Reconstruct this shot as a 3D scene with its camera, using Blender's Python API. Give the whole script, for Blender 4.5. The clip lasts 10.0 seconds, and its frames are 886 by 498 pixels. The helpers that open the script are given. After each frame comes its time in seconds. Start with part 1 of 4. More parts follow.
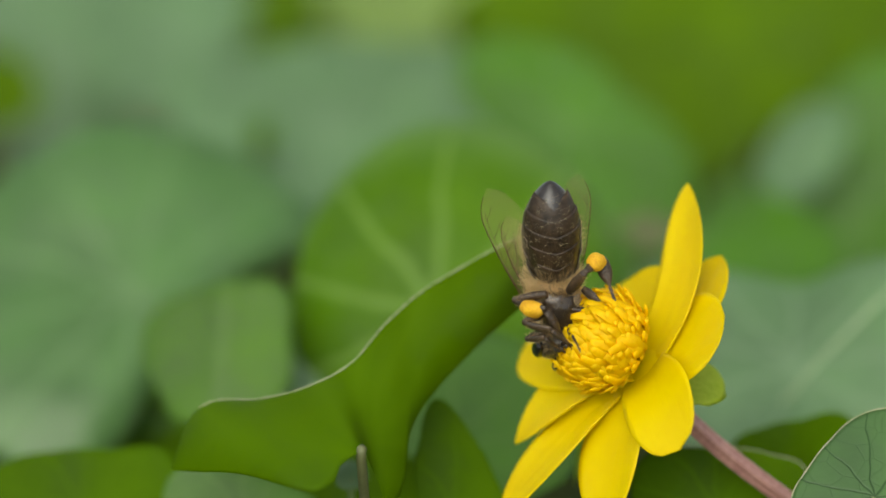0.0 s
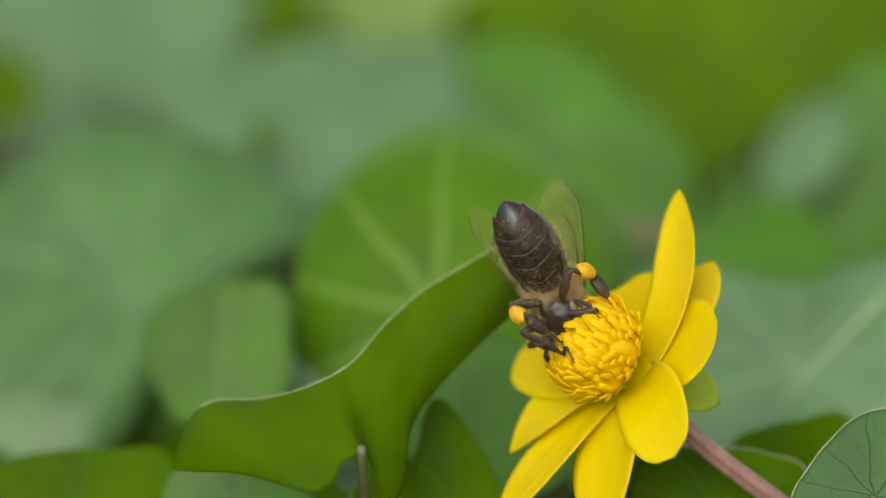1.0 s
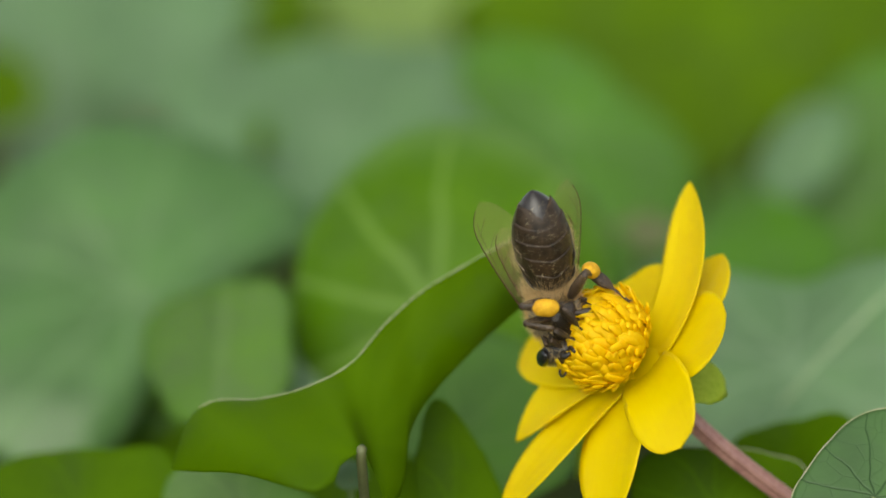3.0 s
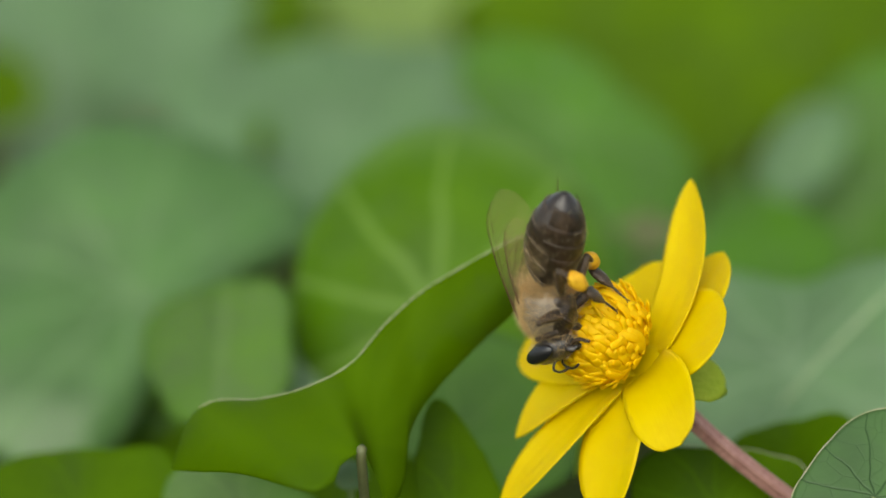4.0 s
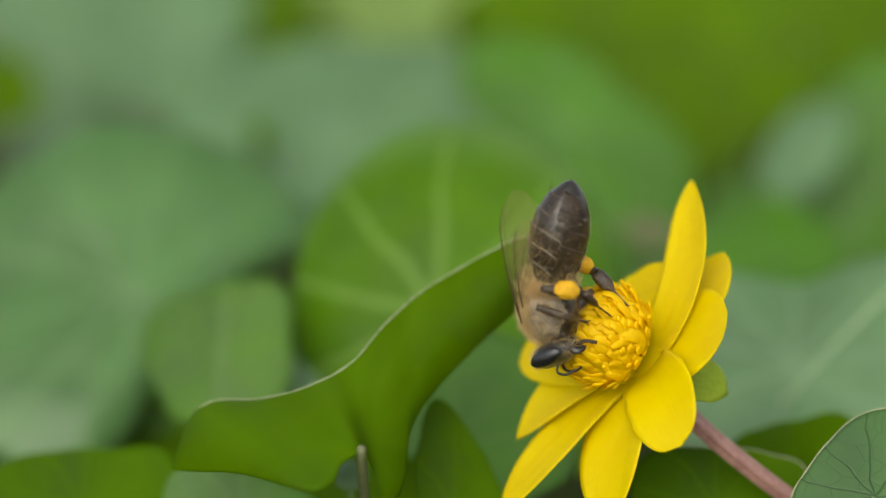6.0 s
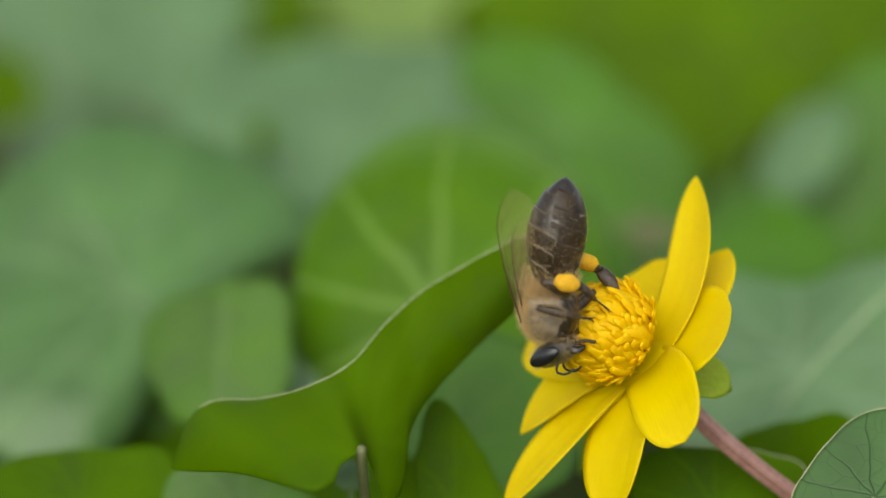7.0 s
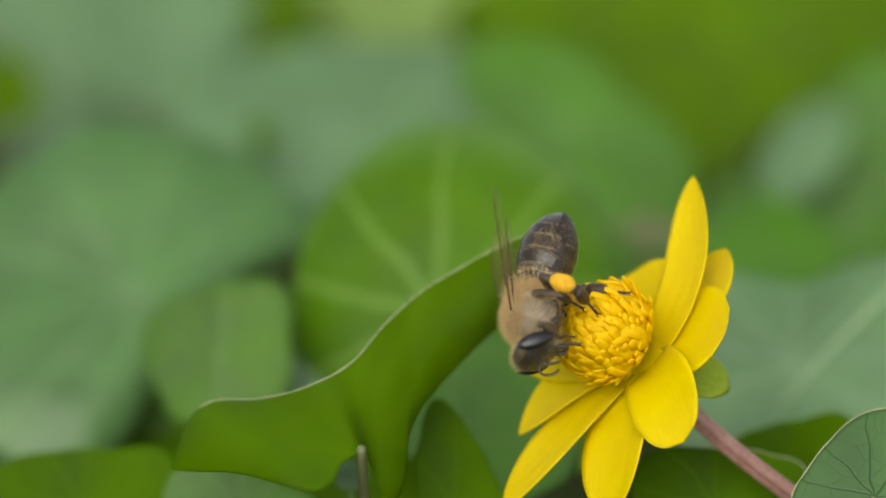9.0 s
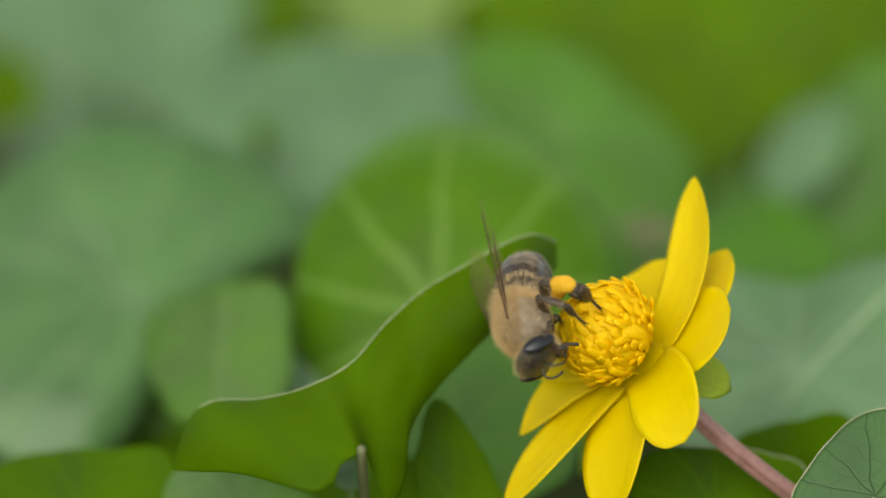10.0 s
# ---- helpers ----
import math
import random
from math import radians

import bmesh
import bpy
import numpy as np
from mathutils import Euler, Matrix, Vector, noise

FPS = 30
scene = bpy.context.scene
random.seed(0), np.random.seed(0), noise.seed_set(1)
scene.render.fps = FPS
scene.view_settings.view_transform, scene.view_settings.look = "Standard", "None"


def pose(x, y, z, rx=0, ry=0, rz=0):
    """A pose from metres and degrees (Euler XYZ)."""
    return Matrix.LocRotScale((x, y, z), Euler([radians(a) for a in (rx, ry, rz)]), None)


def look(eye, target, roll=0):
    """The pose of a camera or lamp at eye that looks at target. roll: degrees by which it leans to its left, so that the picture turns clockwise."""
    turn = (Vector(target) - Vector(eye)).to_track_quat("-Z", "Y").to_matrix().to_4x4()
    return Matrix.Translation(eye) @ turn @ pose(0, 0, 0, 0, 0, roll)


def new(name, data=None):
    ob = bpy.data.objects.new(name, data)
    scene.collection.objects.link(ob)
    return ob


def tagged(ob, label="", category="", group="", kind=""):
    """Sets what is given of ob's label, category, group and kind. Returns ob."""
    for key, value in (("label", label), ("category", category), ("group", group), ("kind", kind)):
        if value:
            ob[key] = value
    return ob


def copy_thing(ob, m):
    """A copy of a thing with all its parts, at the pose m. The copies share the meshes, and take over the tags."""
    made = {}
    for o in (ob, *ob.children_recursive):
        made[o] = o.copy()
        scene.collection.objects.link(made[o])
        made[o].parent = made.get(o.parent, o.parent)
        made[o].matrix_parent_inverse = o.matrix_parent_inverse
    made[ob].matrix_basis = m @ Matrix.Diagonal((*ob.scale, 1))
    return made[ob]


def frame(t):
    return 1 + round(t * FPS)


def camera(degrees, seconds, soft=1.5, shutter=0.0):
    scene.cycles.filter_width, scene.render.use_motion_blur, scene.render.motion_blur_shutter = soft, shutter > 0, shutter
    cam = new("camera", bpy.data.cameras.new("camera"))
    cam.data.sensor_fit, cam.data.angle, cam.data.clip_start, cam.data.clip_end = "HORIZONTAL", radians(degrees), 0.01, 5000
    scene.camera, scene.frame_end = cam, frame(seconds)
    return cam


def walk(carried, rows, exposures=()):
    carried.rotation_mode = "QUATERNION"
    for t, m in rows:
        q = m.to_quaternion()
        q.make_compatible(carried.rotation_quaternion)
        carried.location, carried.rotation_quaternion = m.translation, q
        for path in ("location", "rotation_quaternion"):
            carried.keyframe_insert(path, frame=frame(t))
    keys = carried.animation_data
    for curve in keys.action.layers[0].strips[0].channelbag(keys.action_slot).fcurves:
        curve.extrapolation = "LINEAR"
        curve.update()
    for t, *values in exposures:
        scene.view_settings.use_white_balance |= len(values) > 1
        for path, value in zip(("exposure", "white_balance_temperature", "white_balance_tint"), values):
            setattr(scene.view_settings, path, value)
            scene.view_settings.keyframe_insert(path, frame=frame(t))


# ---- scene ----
# The world is built in millimetres here and scaled to metres by part() and put().
MM = 0.001
cam = camera(20, 10.0, soft=1.5, shutter=0.5)
cam.data.dof.use_dof = True
cam.data.dof.focus_distance = 0.168
cam.data.dof.aperture_fstop = 12
EYE = Vector((0, -164.95, 71.13)) * MM
AIM = Vector((0, 0, 30)) * MM
walk(cam, [(0.0, look(EYE, AIM)), (10.0, look(EYE, AIM))], exposures=[(0.0, 0.76, 6700, 3), (10.0, 0.76, 6700, 3)])

# ---- light: a bright overcast spring day ----
world = bpy.data.worlds.new("sky")
scene.world = world
world.use_nodes = True
wn = world.node_tree
sky = wn.nodes.new("ShaderNodeTexSky")
sky.sky_type = "NISHITA"
sky.sun_disc = False
sky.sun_elevation = radians(40)
sky.sun_rotation = radians(194)
sky.air_density, sky.dust_density = 1.0, 2.5
veil = wn.nodes.new("ShaderNodeHueSaturation")
veil.inputs["Saturation"].default_value = 0.45
wn.links.new(sky.outputs[0], veil.inputs["Color"])
wn.links.new(veil.outputs[0], wn.nodes["Background"].inputs[0])
wn.nodes["Background"].inputs[1].default_value = 0.15
sun = new("sun", bpy.data.lights.new("sun", "SUN"))
sun.data.energy = 0.8
sun.data.angle = radians(60)
sun.data.color = (1.0, 0.95, 0.86)
sun.matrix_world = look((-0.22, -0.9, 0.78), (0, 0, 0))


# ---- materials ----
def material(name):
    m = bpy.data.materials.new(name)
    m.use_nodes = True
    return m, m.node_tree.nodes, m.node_tree.links, m.node_tree.nodes["Principled BSDF"]


def speckled(name, c1, c2, scale, rough=0.5, bump=0.2, fine=6.0, spec=0.5, sheen=0.0, translucent=0.0, metal=0.0):
    """Two colours mixed by noise at two sizes, with a fine relief. scale: cells per metre."""
    m, n, l, p = material(name)
    tc = n.new("ShaderNodeTexCoord")
    big, small = n.new("ShaderNodeTexNoise"), n.new("ShaderNodeTexNoise")
    big.inputs["Scale"].default_value, small.inputs["Scale"].default_value = scale, scale * fine
    big.inputs["Detail"].default_value = small.inputs["Detail"].default_value = 3
    l.new(tc.outputs["Object"], big.inputs["Vector"])
    l.new(tc.outputs["Object"], small.inputs["Vector"])
    add = n.new("ShaderNodeMath")
    add.operation = "MULTIPLY_ADD"
    add.inputs[1].default_value = 0.6
    l.new(small.outputs[0], add.inputs[0])
    half = n.new("ShaderNodeMath")
    half.operation = "MULTIPLY"
    half.inputs[1].default_value = 0.6
    l.new(big.outputs[0], half.inputs[0])
    l.new(half.outputs[0], add.inputs[2])
    ramp = n.new("ShaderNodeValToRGB")
    ramp.color_ramp.elements[0].position, ramp.color_ramp.elements[1].position = 0.4, 0.8
    ramp.color_ramp.elements[0].color, ramp.color_ramp.elements[1].color = (*c1, 1), (*c2, 1)
    l.new(add.outputs[0], ramp.inputs[0])
    l.new(ramp.outputs[0], p.inputs["Base Color"])
    p.inputs["Roughness"].default_value = rough
    p.inputs["Specular IOR Level"].default_value = spec
    p.inputs["Metallic"].default_value = metal
    p.inputs["Sheen Weight"].default_value = sheen
    if bump:
        b = n.new("ShaderNodeBump")
        b.inputs["Strength"].default_value = bump
        b.inputs["Distance"].default_value = 0.0001
        l.new(small.outputs[0], b.inputs["Height"])
        l.new(b.outputs[0], p.inputs["Normal"])
    if translucent:
        t = n.new("ShaderNodeBsdfTranslucent")
        l.new(ramp.outputs[0], t.inputs[0])
        mix = n.new("ShaderNodeMixShader")
        mix.inputs[0].default_value = translucent
        l.new(p.outputs[0], mix.inputs[1])
        l.new(t.outputs[0], mix.inputs[2])
        l.new(mix.outputs[0], n["Material Output"].inputs[0])
    return m


def leaf_material(name, dark, light, vein, vein_size, rough, relief, gloss, pucker=0.0, net_strength=0.45, glow=0.42, margin=None, blotch=0.9):
    """Leaf skin: palmate main veins from the stalk, a net of small ones between, dull blotches, and light coming through."""
    m, n, l, p = material(name)

    def maths(op, a, b=None, c=None):
        k = n.new("ShaderNodeMath")
        k.operation = op
        for i, v in enumerate((a, b, c)):
            if v is None:
                continue
            if isinstance(v, (int, float)):
                k.inputs[i].default_value = v
            else:
                l.new(v, k.inputs[i])
        return k.outputs[0]

    uv = n.new("ShaderNodeUVMap")
    sep = n.new("ShaderNodeSeparateXYZ")
    warp = n.new("ShaderNodeTexNoise")
    warp.inputs["Scale"].default_value = 3.0
    l.new(uv.outputs[0], warp.inputs["Vector"])
    shift = n.new("ShaderNodeVectorMath")
    shift.operation = "MULTIPLY_ADD"
    shift.inputs[1].default_value = (0.12, 0.12, 0.0)
    l.new(warp.outputs["Color"], shift.inputs[0])
    l.new(uv.outputs[0], shift.inputs[2])
    l.new(shift.outputs[0], sep.inputs[0])
    x, y = maths("SUBTRACT", sep.outputs[0], 0.06), maths("SUBTRACT", sep.outputs[1], 0.06)
    ang = maths("ARCTAN2", y, x)
    rad = maths("SQRT", maths("ADD", maths("MULTIPLY", x, x), maths("MULTIPLY", y, y)))
    off = maths("PINGPONG", ang, radians(19))
    dist = maths("MULTIPLY", maths("SINE", off), rad)
    width = maths("MULTIPLY_ADD", rad, -0.6 * vein_size, vein_size)
    main = maths("SUBTRACT", 1.0, maths("MINIMUM", maths("DIVIDE", dist, maths("MAXIMUM", width, 0.002)), 1.0))
    net = n.new("ShaderNodeTexVoronoi")
    net.feature = "DISTANCE_TO_EDGE"
    net.inputs["Scale"].default_value = 5.0
    l.new(shift.outputs[0], net.inputs["Vector"])
    small = maths("SUBTRACT", 1.0, maths("MINIMUM", maths("MULTIPLY", net.outputs[0], 26.0), 1.0))
    veins = maths("MAXIMUM", main, maths("MULTIPLY", small, net_strength))
    tc = n.new("ShaderNodeTexCoord")
    blot = n.new("ShaderNodeTexNoise")
    blot.inputs["Scale"].default_value = 160
    blot.inputs["Detail"].default_value = 5
    l.new(tc.outputs["Object"], blot.inputs["Vector"])
    ramp = n.new("ShaderNodeValToRGB")
    ramp.color_ramp.elements[0].position, ramp.color_ramp.elements[1].position = 0.35, 0.68
    ramp.color_ramp.elements[0].color, ramp.color_ramp.elements[1].color = (*dark, 1), (*light, 1)
    l.new(blot.outputs[0], ramp.inputs[0])
    mottle = n.new("ShaderNodeTexNoise")
    mottle.inputs["Scale"].default_value = 65
    mottle.inputs["Detail"].default_value = 2
    l.new(tc.outputs["Object"], mottle.inputs["Vector"])
    shade = n.new("ShaderNodeHueSaturation")
    l.new(maths("MULTIPLY_ADD", mottle.outputs[0], blotch, 1 - 0.5 * blotch), shade.inputs["Value"])
    l.new(maths("MULTIPLY_ADD", blot.outputs[0], 0.4, 0.8), shade.inputs["Saturation"])
    l.new(ramp.outputs[0], shade.inputs["Color"])
    mixc = n.new("ShaderNodeMix")
    mixc.data_type = "RGBA"
    l.new(veins, mixc.inputs["Factor"])
    l.new(shade.outputs[0], mixc.inputs["A"])
    mixc.inputs["B"].default_value = (*vein, 1)
    # margin: sky sheen on the outer blade, mixed in as a paler colour
    if margin:
        rim_sheen = n.new("ShaderNodeMapRange")
        rim_sheen.interpolation_type = "SMOOTHSTEP"
        rim_sheen.inputs["From Min"].default_value, rim_sheen.inputs["From Max"].default_value = 0.7, 1.02
        rim_sheen.inputs["To Max"].default_value = 0.65
        l.new(maths("MULTIPLY_ADD", blot.outputs[0], 0.12, rad), rim_sheen.inputs["Value"])
        edge = n.new("ShaderNodeMix")
        edge.data_type = "RGBA"
        l.new(rim_sheen.outputs[0], edge.inputs["Factor"])
        l.new(mixc.outputs["Result"], edge.inputs["A"])
        edge.inputs["B"].default_value = (*margin, 1)
        mixc = edge
    l.new(mixc.outputs["Result"], p.inputs["Base Color"])
    l.new(maths("MULTIPLY_ADD", blot.outputs[0], 0.24, rough - 0.12), p.inputs["Roughness"])
    p.inputs["Specular IOR Level"].default_value = gloss
    quilt = n.new("ShaderNodeTexNoise")
    quilt.inputs["Scale"].default_value = 190
    quilt.inputs["Detail"].default_value = 2
    l.new(tc.outputs["Object"], quilt.inputs["Vector"])
    grain = n.new("ShaderNodeTexNoise")
    grain.inputs["Scale"].default_value = 2500
    l.new(tc.outputs["Object"], grain.inputs["Vector"])
    b = n.new("ShaderNodeBump")
    b.inputs["Strength"].default_value = relief
    b.inputs["Distance"].default_value = 0.0003
    l.new(maths("MULTIPLY_ADD", quilt.outputs[0], pucker / relief, maths("MULTIPLY_ADD", grain.outputs[0], 0.25, maths("MULTIPLY", veins, -0.8))), b.inputs["Height"])
    l.new(b.outputs[0], p.inputs["Normal"])
    t = n.new("ShaderNodeBsdfTranslucent")
    l.new(mixc.outputs["Result"], t.inputs[0])
    mix = n.new("ShaderNodeMixShader")
    mix.inputs[0].default_value = glow
    l.new(p.outputs[0], mix.inputs[1])
    l.new(t.outputs[0], mix.inputs[2])
    l.new(mix.outputs[0], n["Material Output"].inputs[0])
    return m


def petal_material():
    """Waxy yellow petal: fine streaks along its length, paler blotches, light coming through."""
    m, n, l, p = material("petal_yellow")
    uv, mp = n.new("ShaderNodeUVMap"), n.new("ShaderNodeMapping")
    mp.inputs["Scale"].default_value = (2.0, 34.0, 1.0)
    l.new(uv.outputs[0], mp.inputs["Vector"])
    streak = n.new("ShaderNodeTexNoise")
    streak.inputs["Scale"].default_value = 1.0
    streak.inputs["Detail"].default_value = 4
    l.new(mp.outputs[0], streak.inputs["Vector"])
    tc, blot = n.new("ShaderNodeTexCoord"), n.new("ShaderNodeTexNoise")
    blot.inputs["Scale"].default_value = 300
    l.new(tc.outputs["Object"], blot.inputs["Vector"])
    ramp, tint = n.new("ShaderNodeValToRGB"), n.new("ShaderNodeMix")
    ramp.color_ramp.elements[0].position, ramp.color_ramp.elements[1].position = 0.35, 0.7
    ramp.color_ramp.elements[0].color, ramp.color_ramp.elements[1].color = (0.72, 0.525, 0.001, 1), (0.77, 0.595, 0.002, 1)
    l.new(blot.outputs[0], ramp.inputs[0])
    tint.data_type = "RGBA"
    tint.inputs["B"].default_value = (0.79, 0.64, 0.003, 1)
    l.new(ramp.outputs[0], tint.inputs["A"])
    half = n.new("ShaderNodeMath")
    half.operation = "MULTIPLY"
    half.inputs[1].default_value = 0.7
    l.new(streak.outputs[0], half.inputs[0])
    l.new(half.outputs[0], tint.inputs["Factor"])
    l.new(tint.outputs["Result"], p.inputs["Base Color"])
    p.inputs["Roughness"].default_value = 0.42
    p.inputs["Specular IOR Level"].default_value = 0.16
    b = n.new("ShaderNodeBump")
    b.inputs["Strength"].default_value = 0.5
    b.inputs["Distance"].default_value = 0.00012
    l.new(streak.outputs[0], b.inputs["Height"])
    l.new(b.outputs[0], p.inputs["Normal"])
    t = n.new("ShaderNodeBsdfTranslucent")
    l.new(tint.outputs["Result"], t.inputs[0])
    mix = n.new("ShaderNodeMixShader")
    mix.inputs[0].default_value = 0.4
    l.new(p.outputs[0], mix.inputs[1])
    l.new(t.outputs[0], mix.inputs[2])
    l.new(mix.outputs[0], n["Material Output"].inputs[0])
    return m


LEAF = leaf_material("leaf_green", (0.075, 0.19, 0.012), (0.10, 0.24, 0.02), (0.17, 0.31, 0.06), 0.022, 0.36, 0.3, 0.6)
# darker than the other greens: shade is put into this colour
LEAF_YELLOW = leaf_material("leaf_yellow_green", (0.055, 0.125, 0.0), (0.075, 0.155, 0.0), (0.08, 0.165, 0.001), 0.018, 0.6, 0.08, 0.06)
LEAF_OLIVE = leaf_material("leaf_olive_green", (0.078, 0.158, 0.0), (0.1, 0.192, 0.001), (0.115, 0.218, 0.004), 0.014, 0.55, 0.1, 0.08, 0.8)
LEAF_PALE = leaf_material("leaf_pale_green", (0.19, 0.30, 0.06), (0.25, 0.36, 0.085), (0.28, 0.38, 0.12), 0.016, 0.4, 0.1, 0.4)
LEAF_MID = leaf_material("leaf_mid_green", (0.064, 0.168, 0.012), (0.085, 0.21, 0.02), (0.12, 0.25, 0.05), 0.03, 0.42, 0.12, 0.25, 1.6)
# its pale margin colour stands for sheen on the turned-back rim
LEAF_ROUND = leaf_material("leaf_round_green", (0.072, 0.175, 0), (0.094, 0.212, 0.0014), (0.165, 0.3, 0.045), 0.05, 0.45, 0.2, 0.14, 0.6, 0.24, margin=(0.15, 0.26, 0.085))
LEAF_WAVY = leaf_material("leaf_wavy_green", (0.07, 0.15, 0), (0.096, 0.19, 0.001), (0.1, 0.2, 0.002), 0.09, 0.5, 0.02, 0.05, 0.3, 0.1, 0.5, blotch=0.25)
LEAF_SOFT = leaf_material("leaf_soft_green", (0.0795, 0.18, 0.0254), (0.104, 0.223, 0.0382), (0.127, 0.244, 0.053), 0.018, 0.4, 0.1, 0.3)
LEAF_BLUE = leaf_material("leaf_blue_green", (0.08, 0.18, 0.044), (0.112, 0.232, 0.066), (0.155, 0.275, 0.1), 0.022, 0.36, 0.12, 0.6, 1.8)
LEAF_NEAR = leaf_material("leaf_grey_green", (0.072, 0.155, 0.043), (0.098, 0.195, 0.062), (0.032, 0.082, 0.018), 0.013, 0.42, 0.3, 0.4, 0.5, 0.22)
FAR_LEAF = speckled("far_leaf", (0.10, 0.20, 0.03), (0.16, 0.28, 0.07), 40, 0.35, 0.0, translucent=0.3)
LEAF_PLAIN = leaf_material("leaf_plain_green", (0.062, 0.155, 0.006), (0.085, 0.195, 0.012), (0.085, 0.195, 0.015), 0.02, 0.42, 0.12, 0.4, 1.0)
LEAF_TEAL = leaf_material("leaf_teal_green", (0.112, 0.21, 0.085), (0.152, 0.265, 0.115), (0.205, 0.32, 0.165), 0.022, 0.36, 0.12, 0.65, 1.6)
DRY_LEAF = speckled("withered_leaf", (0.05, 0.068, 0.012), (0.085, 0.095, 0.025), 200, 0.7)
FADED_LEAF = speckled("faded_leaf", (0.17, 0.19, 0.06), (0.24, 0.22, 0.09), 200, 0.6)
RIM = speckled("leaf_rim", (0.13, 0.17, 0.055), (0.36, 0.35, 0.22), 500, 0.6)
MIDRIB = speckled("leaf_midrib", (0.26, 0.36, 0.18), (0.34, 0.43, 0.25), 300, 0.45)
STALK_DULL = speckled("dull_leaf_stalk", (0.07, 0.085, 0.028), (0.12, 0.125, 0.05), 300, 0.6)
STALK = speckled("leaf_stalk", (0.09, 0.16, 0.035), (0.15, 0.20, 0.07), 300, 0.45)
STEM = speckled("flower_stem", (0.17, 0.075, 0.065), (0.33, 0.18, 0.15), 500, 0.5, 0.4)
PETAL = petal_material()
STAMEN = speckled("stamen_yellow", (0.90, 0.60, 0.003), (0.95, 0.71, 0.010), 700, 0.5, 0.2, spec=0.2, translucent=0.5)
SEPAL = speckled("sepal_green", (0.30, 0.42, 0.01), (0.44, 0.54, 0.04), 500, 0.45, translucent=0.5)
SOIL = speckled("soil", (0.025, 0.036, 0.008), (0.055, 0.068, 0.018), 60, 0.95, 0.8, spec=0.05)
CHITIN = speckled("chitin_black", (0.010, 0.008, 0.007), (0.03, 0.022, 0.018), 1500, 0.28, 0.25)
CHITIN_BROWN = speckled("chitin_brown", (0.005, 0.004, 0.0035), (0.036, 0.022, 0.012), 300, 0.3, 0.45)
CHITIN_UNDER = speckled("chitin_underside", (0.006, 0.004, 0.0025), (0.055, 0.034, 0.018), 420, 0.45, 0.7, spec=0.25)
PLATE_RIM = speckled("plate_rim", (0.09, 0.07, 0.045), (0.27, 0.21, 0.14), 900, 0.5, 0.2)
BAND = speckled("band_hair", (0.15, 0.11, 0.07), (0.28, 0.215, 0.135), 2500, 0.7, 0.5)
THORAX = speckled("thorax_skin", (0.10, 0.076, 0.052), (0.27, 0.21, 0.14), 1500, 0.55, 0.6)
FACE = speckled("face_skin", (0.012, 0.010, 0.009), (0.055, 0.044, 0.034), 1200, 0.36, 0.5)
HAIR = speckled("bee_hair", (0.58, 0.41, 0.185), (0.82, 0.64, 0.355), 1200, 0.6, 0, translucent=0.55)
EYE_BLACK = speckled("eye_black", (0.006, 0.006, 0.007), (0.012, 0.011, 0.012), 6000, 0.25, 0.15)
POLLEN = speckled("pollen", (0.56, 0.26, 0.003), (0.78, 0.45, 0.012), 1300, 0.7, 0.9, translucent=0.15)
LEG = speckled("leg_dark_brown", (0.010, 0.007, 0.005), (0.075, 0.046, 0.024), 900, 0.4, 0.9, spec=0.4)
WING_VEIN = speckled("wing_vein", (0.035, 0.018, 0.008), (0.09, 0.05, 0.022), 900, 0.6, 0, spec=0.15)
DUST = speckled("dust", (0.30, 0.25, 0.13), (0.48, 0.42, 0.26), 3000, 0.8, 0)
PINK = speckled("dead_petal_pink", (0.35, 0.16, 0.15), (0.45, 0.25, 0.20), 400, 0.6)


def wing_material():
    m, n, l, p = material("wing_membrane")
    p.inputs["Base Color"].default_value = (0.55, 0.42, 0.22, 1)
    p.inputs["Roughness"].default_value = 0.25
    tr = n.new("ShaderNodeBsdfTransparent")
    tr.inputs[0].default_value = (0.95, 0.93, 0.88, 1)
    mix = n.new("ShaderNodeMixShader")
    mix.inputs[0].default_value = 0.11
    l.new(tr.outputs[0], mix.inputs[1])
    l.new(p.outputs[0], mix.inputs[2])
    l.new(mix.outputs[0], n["Material Output"].inputs[0])
    return m


WING = wing_material()


# ---- shape tools ----
def part(name, bm, mat, parent, label="", at=None):
    """Links a bmesh in millimetres as one mesh object under a thing or part; at: its pose there, in metres."""
    bm.transform(Matrix.Scale(MM, 4))
    me = bpy.data.meshes.new(name)
    bm.to_mesh(me)
    bm.free()
    me.materials.append(mat)
    for f in me.polygons:
        f.use_smooth = True
    ob = new(name, me)
    ob.parent = parent
    if at is not None:
        ob.matrix_basis = at
    return tagged(ob, label)


def put(v):
    return Matrix.Translation(Vector(v) * MM)


def spline(points, steps):
    """A smooth line through the points."""
    pts = [Vector(p) for p in points]
    pts = [pts[0] * 2 - pts[1]] + pts + [pts[-1] * 2 - pts[-2]]
    out = []
    for i in range(1, len(pts) - 2):
        a, b, c, d = pts[i - 1:i + 3]
        for k in range(steps):
            t = k / steps
            out.append(0.5 * (2 * b + (c - a) * t + (2 * a - 5 * b + 4 * c - d) * t * t + (3 * b - a - 3 * c + d) * t ** 3))
    return out + [pts[-2]]


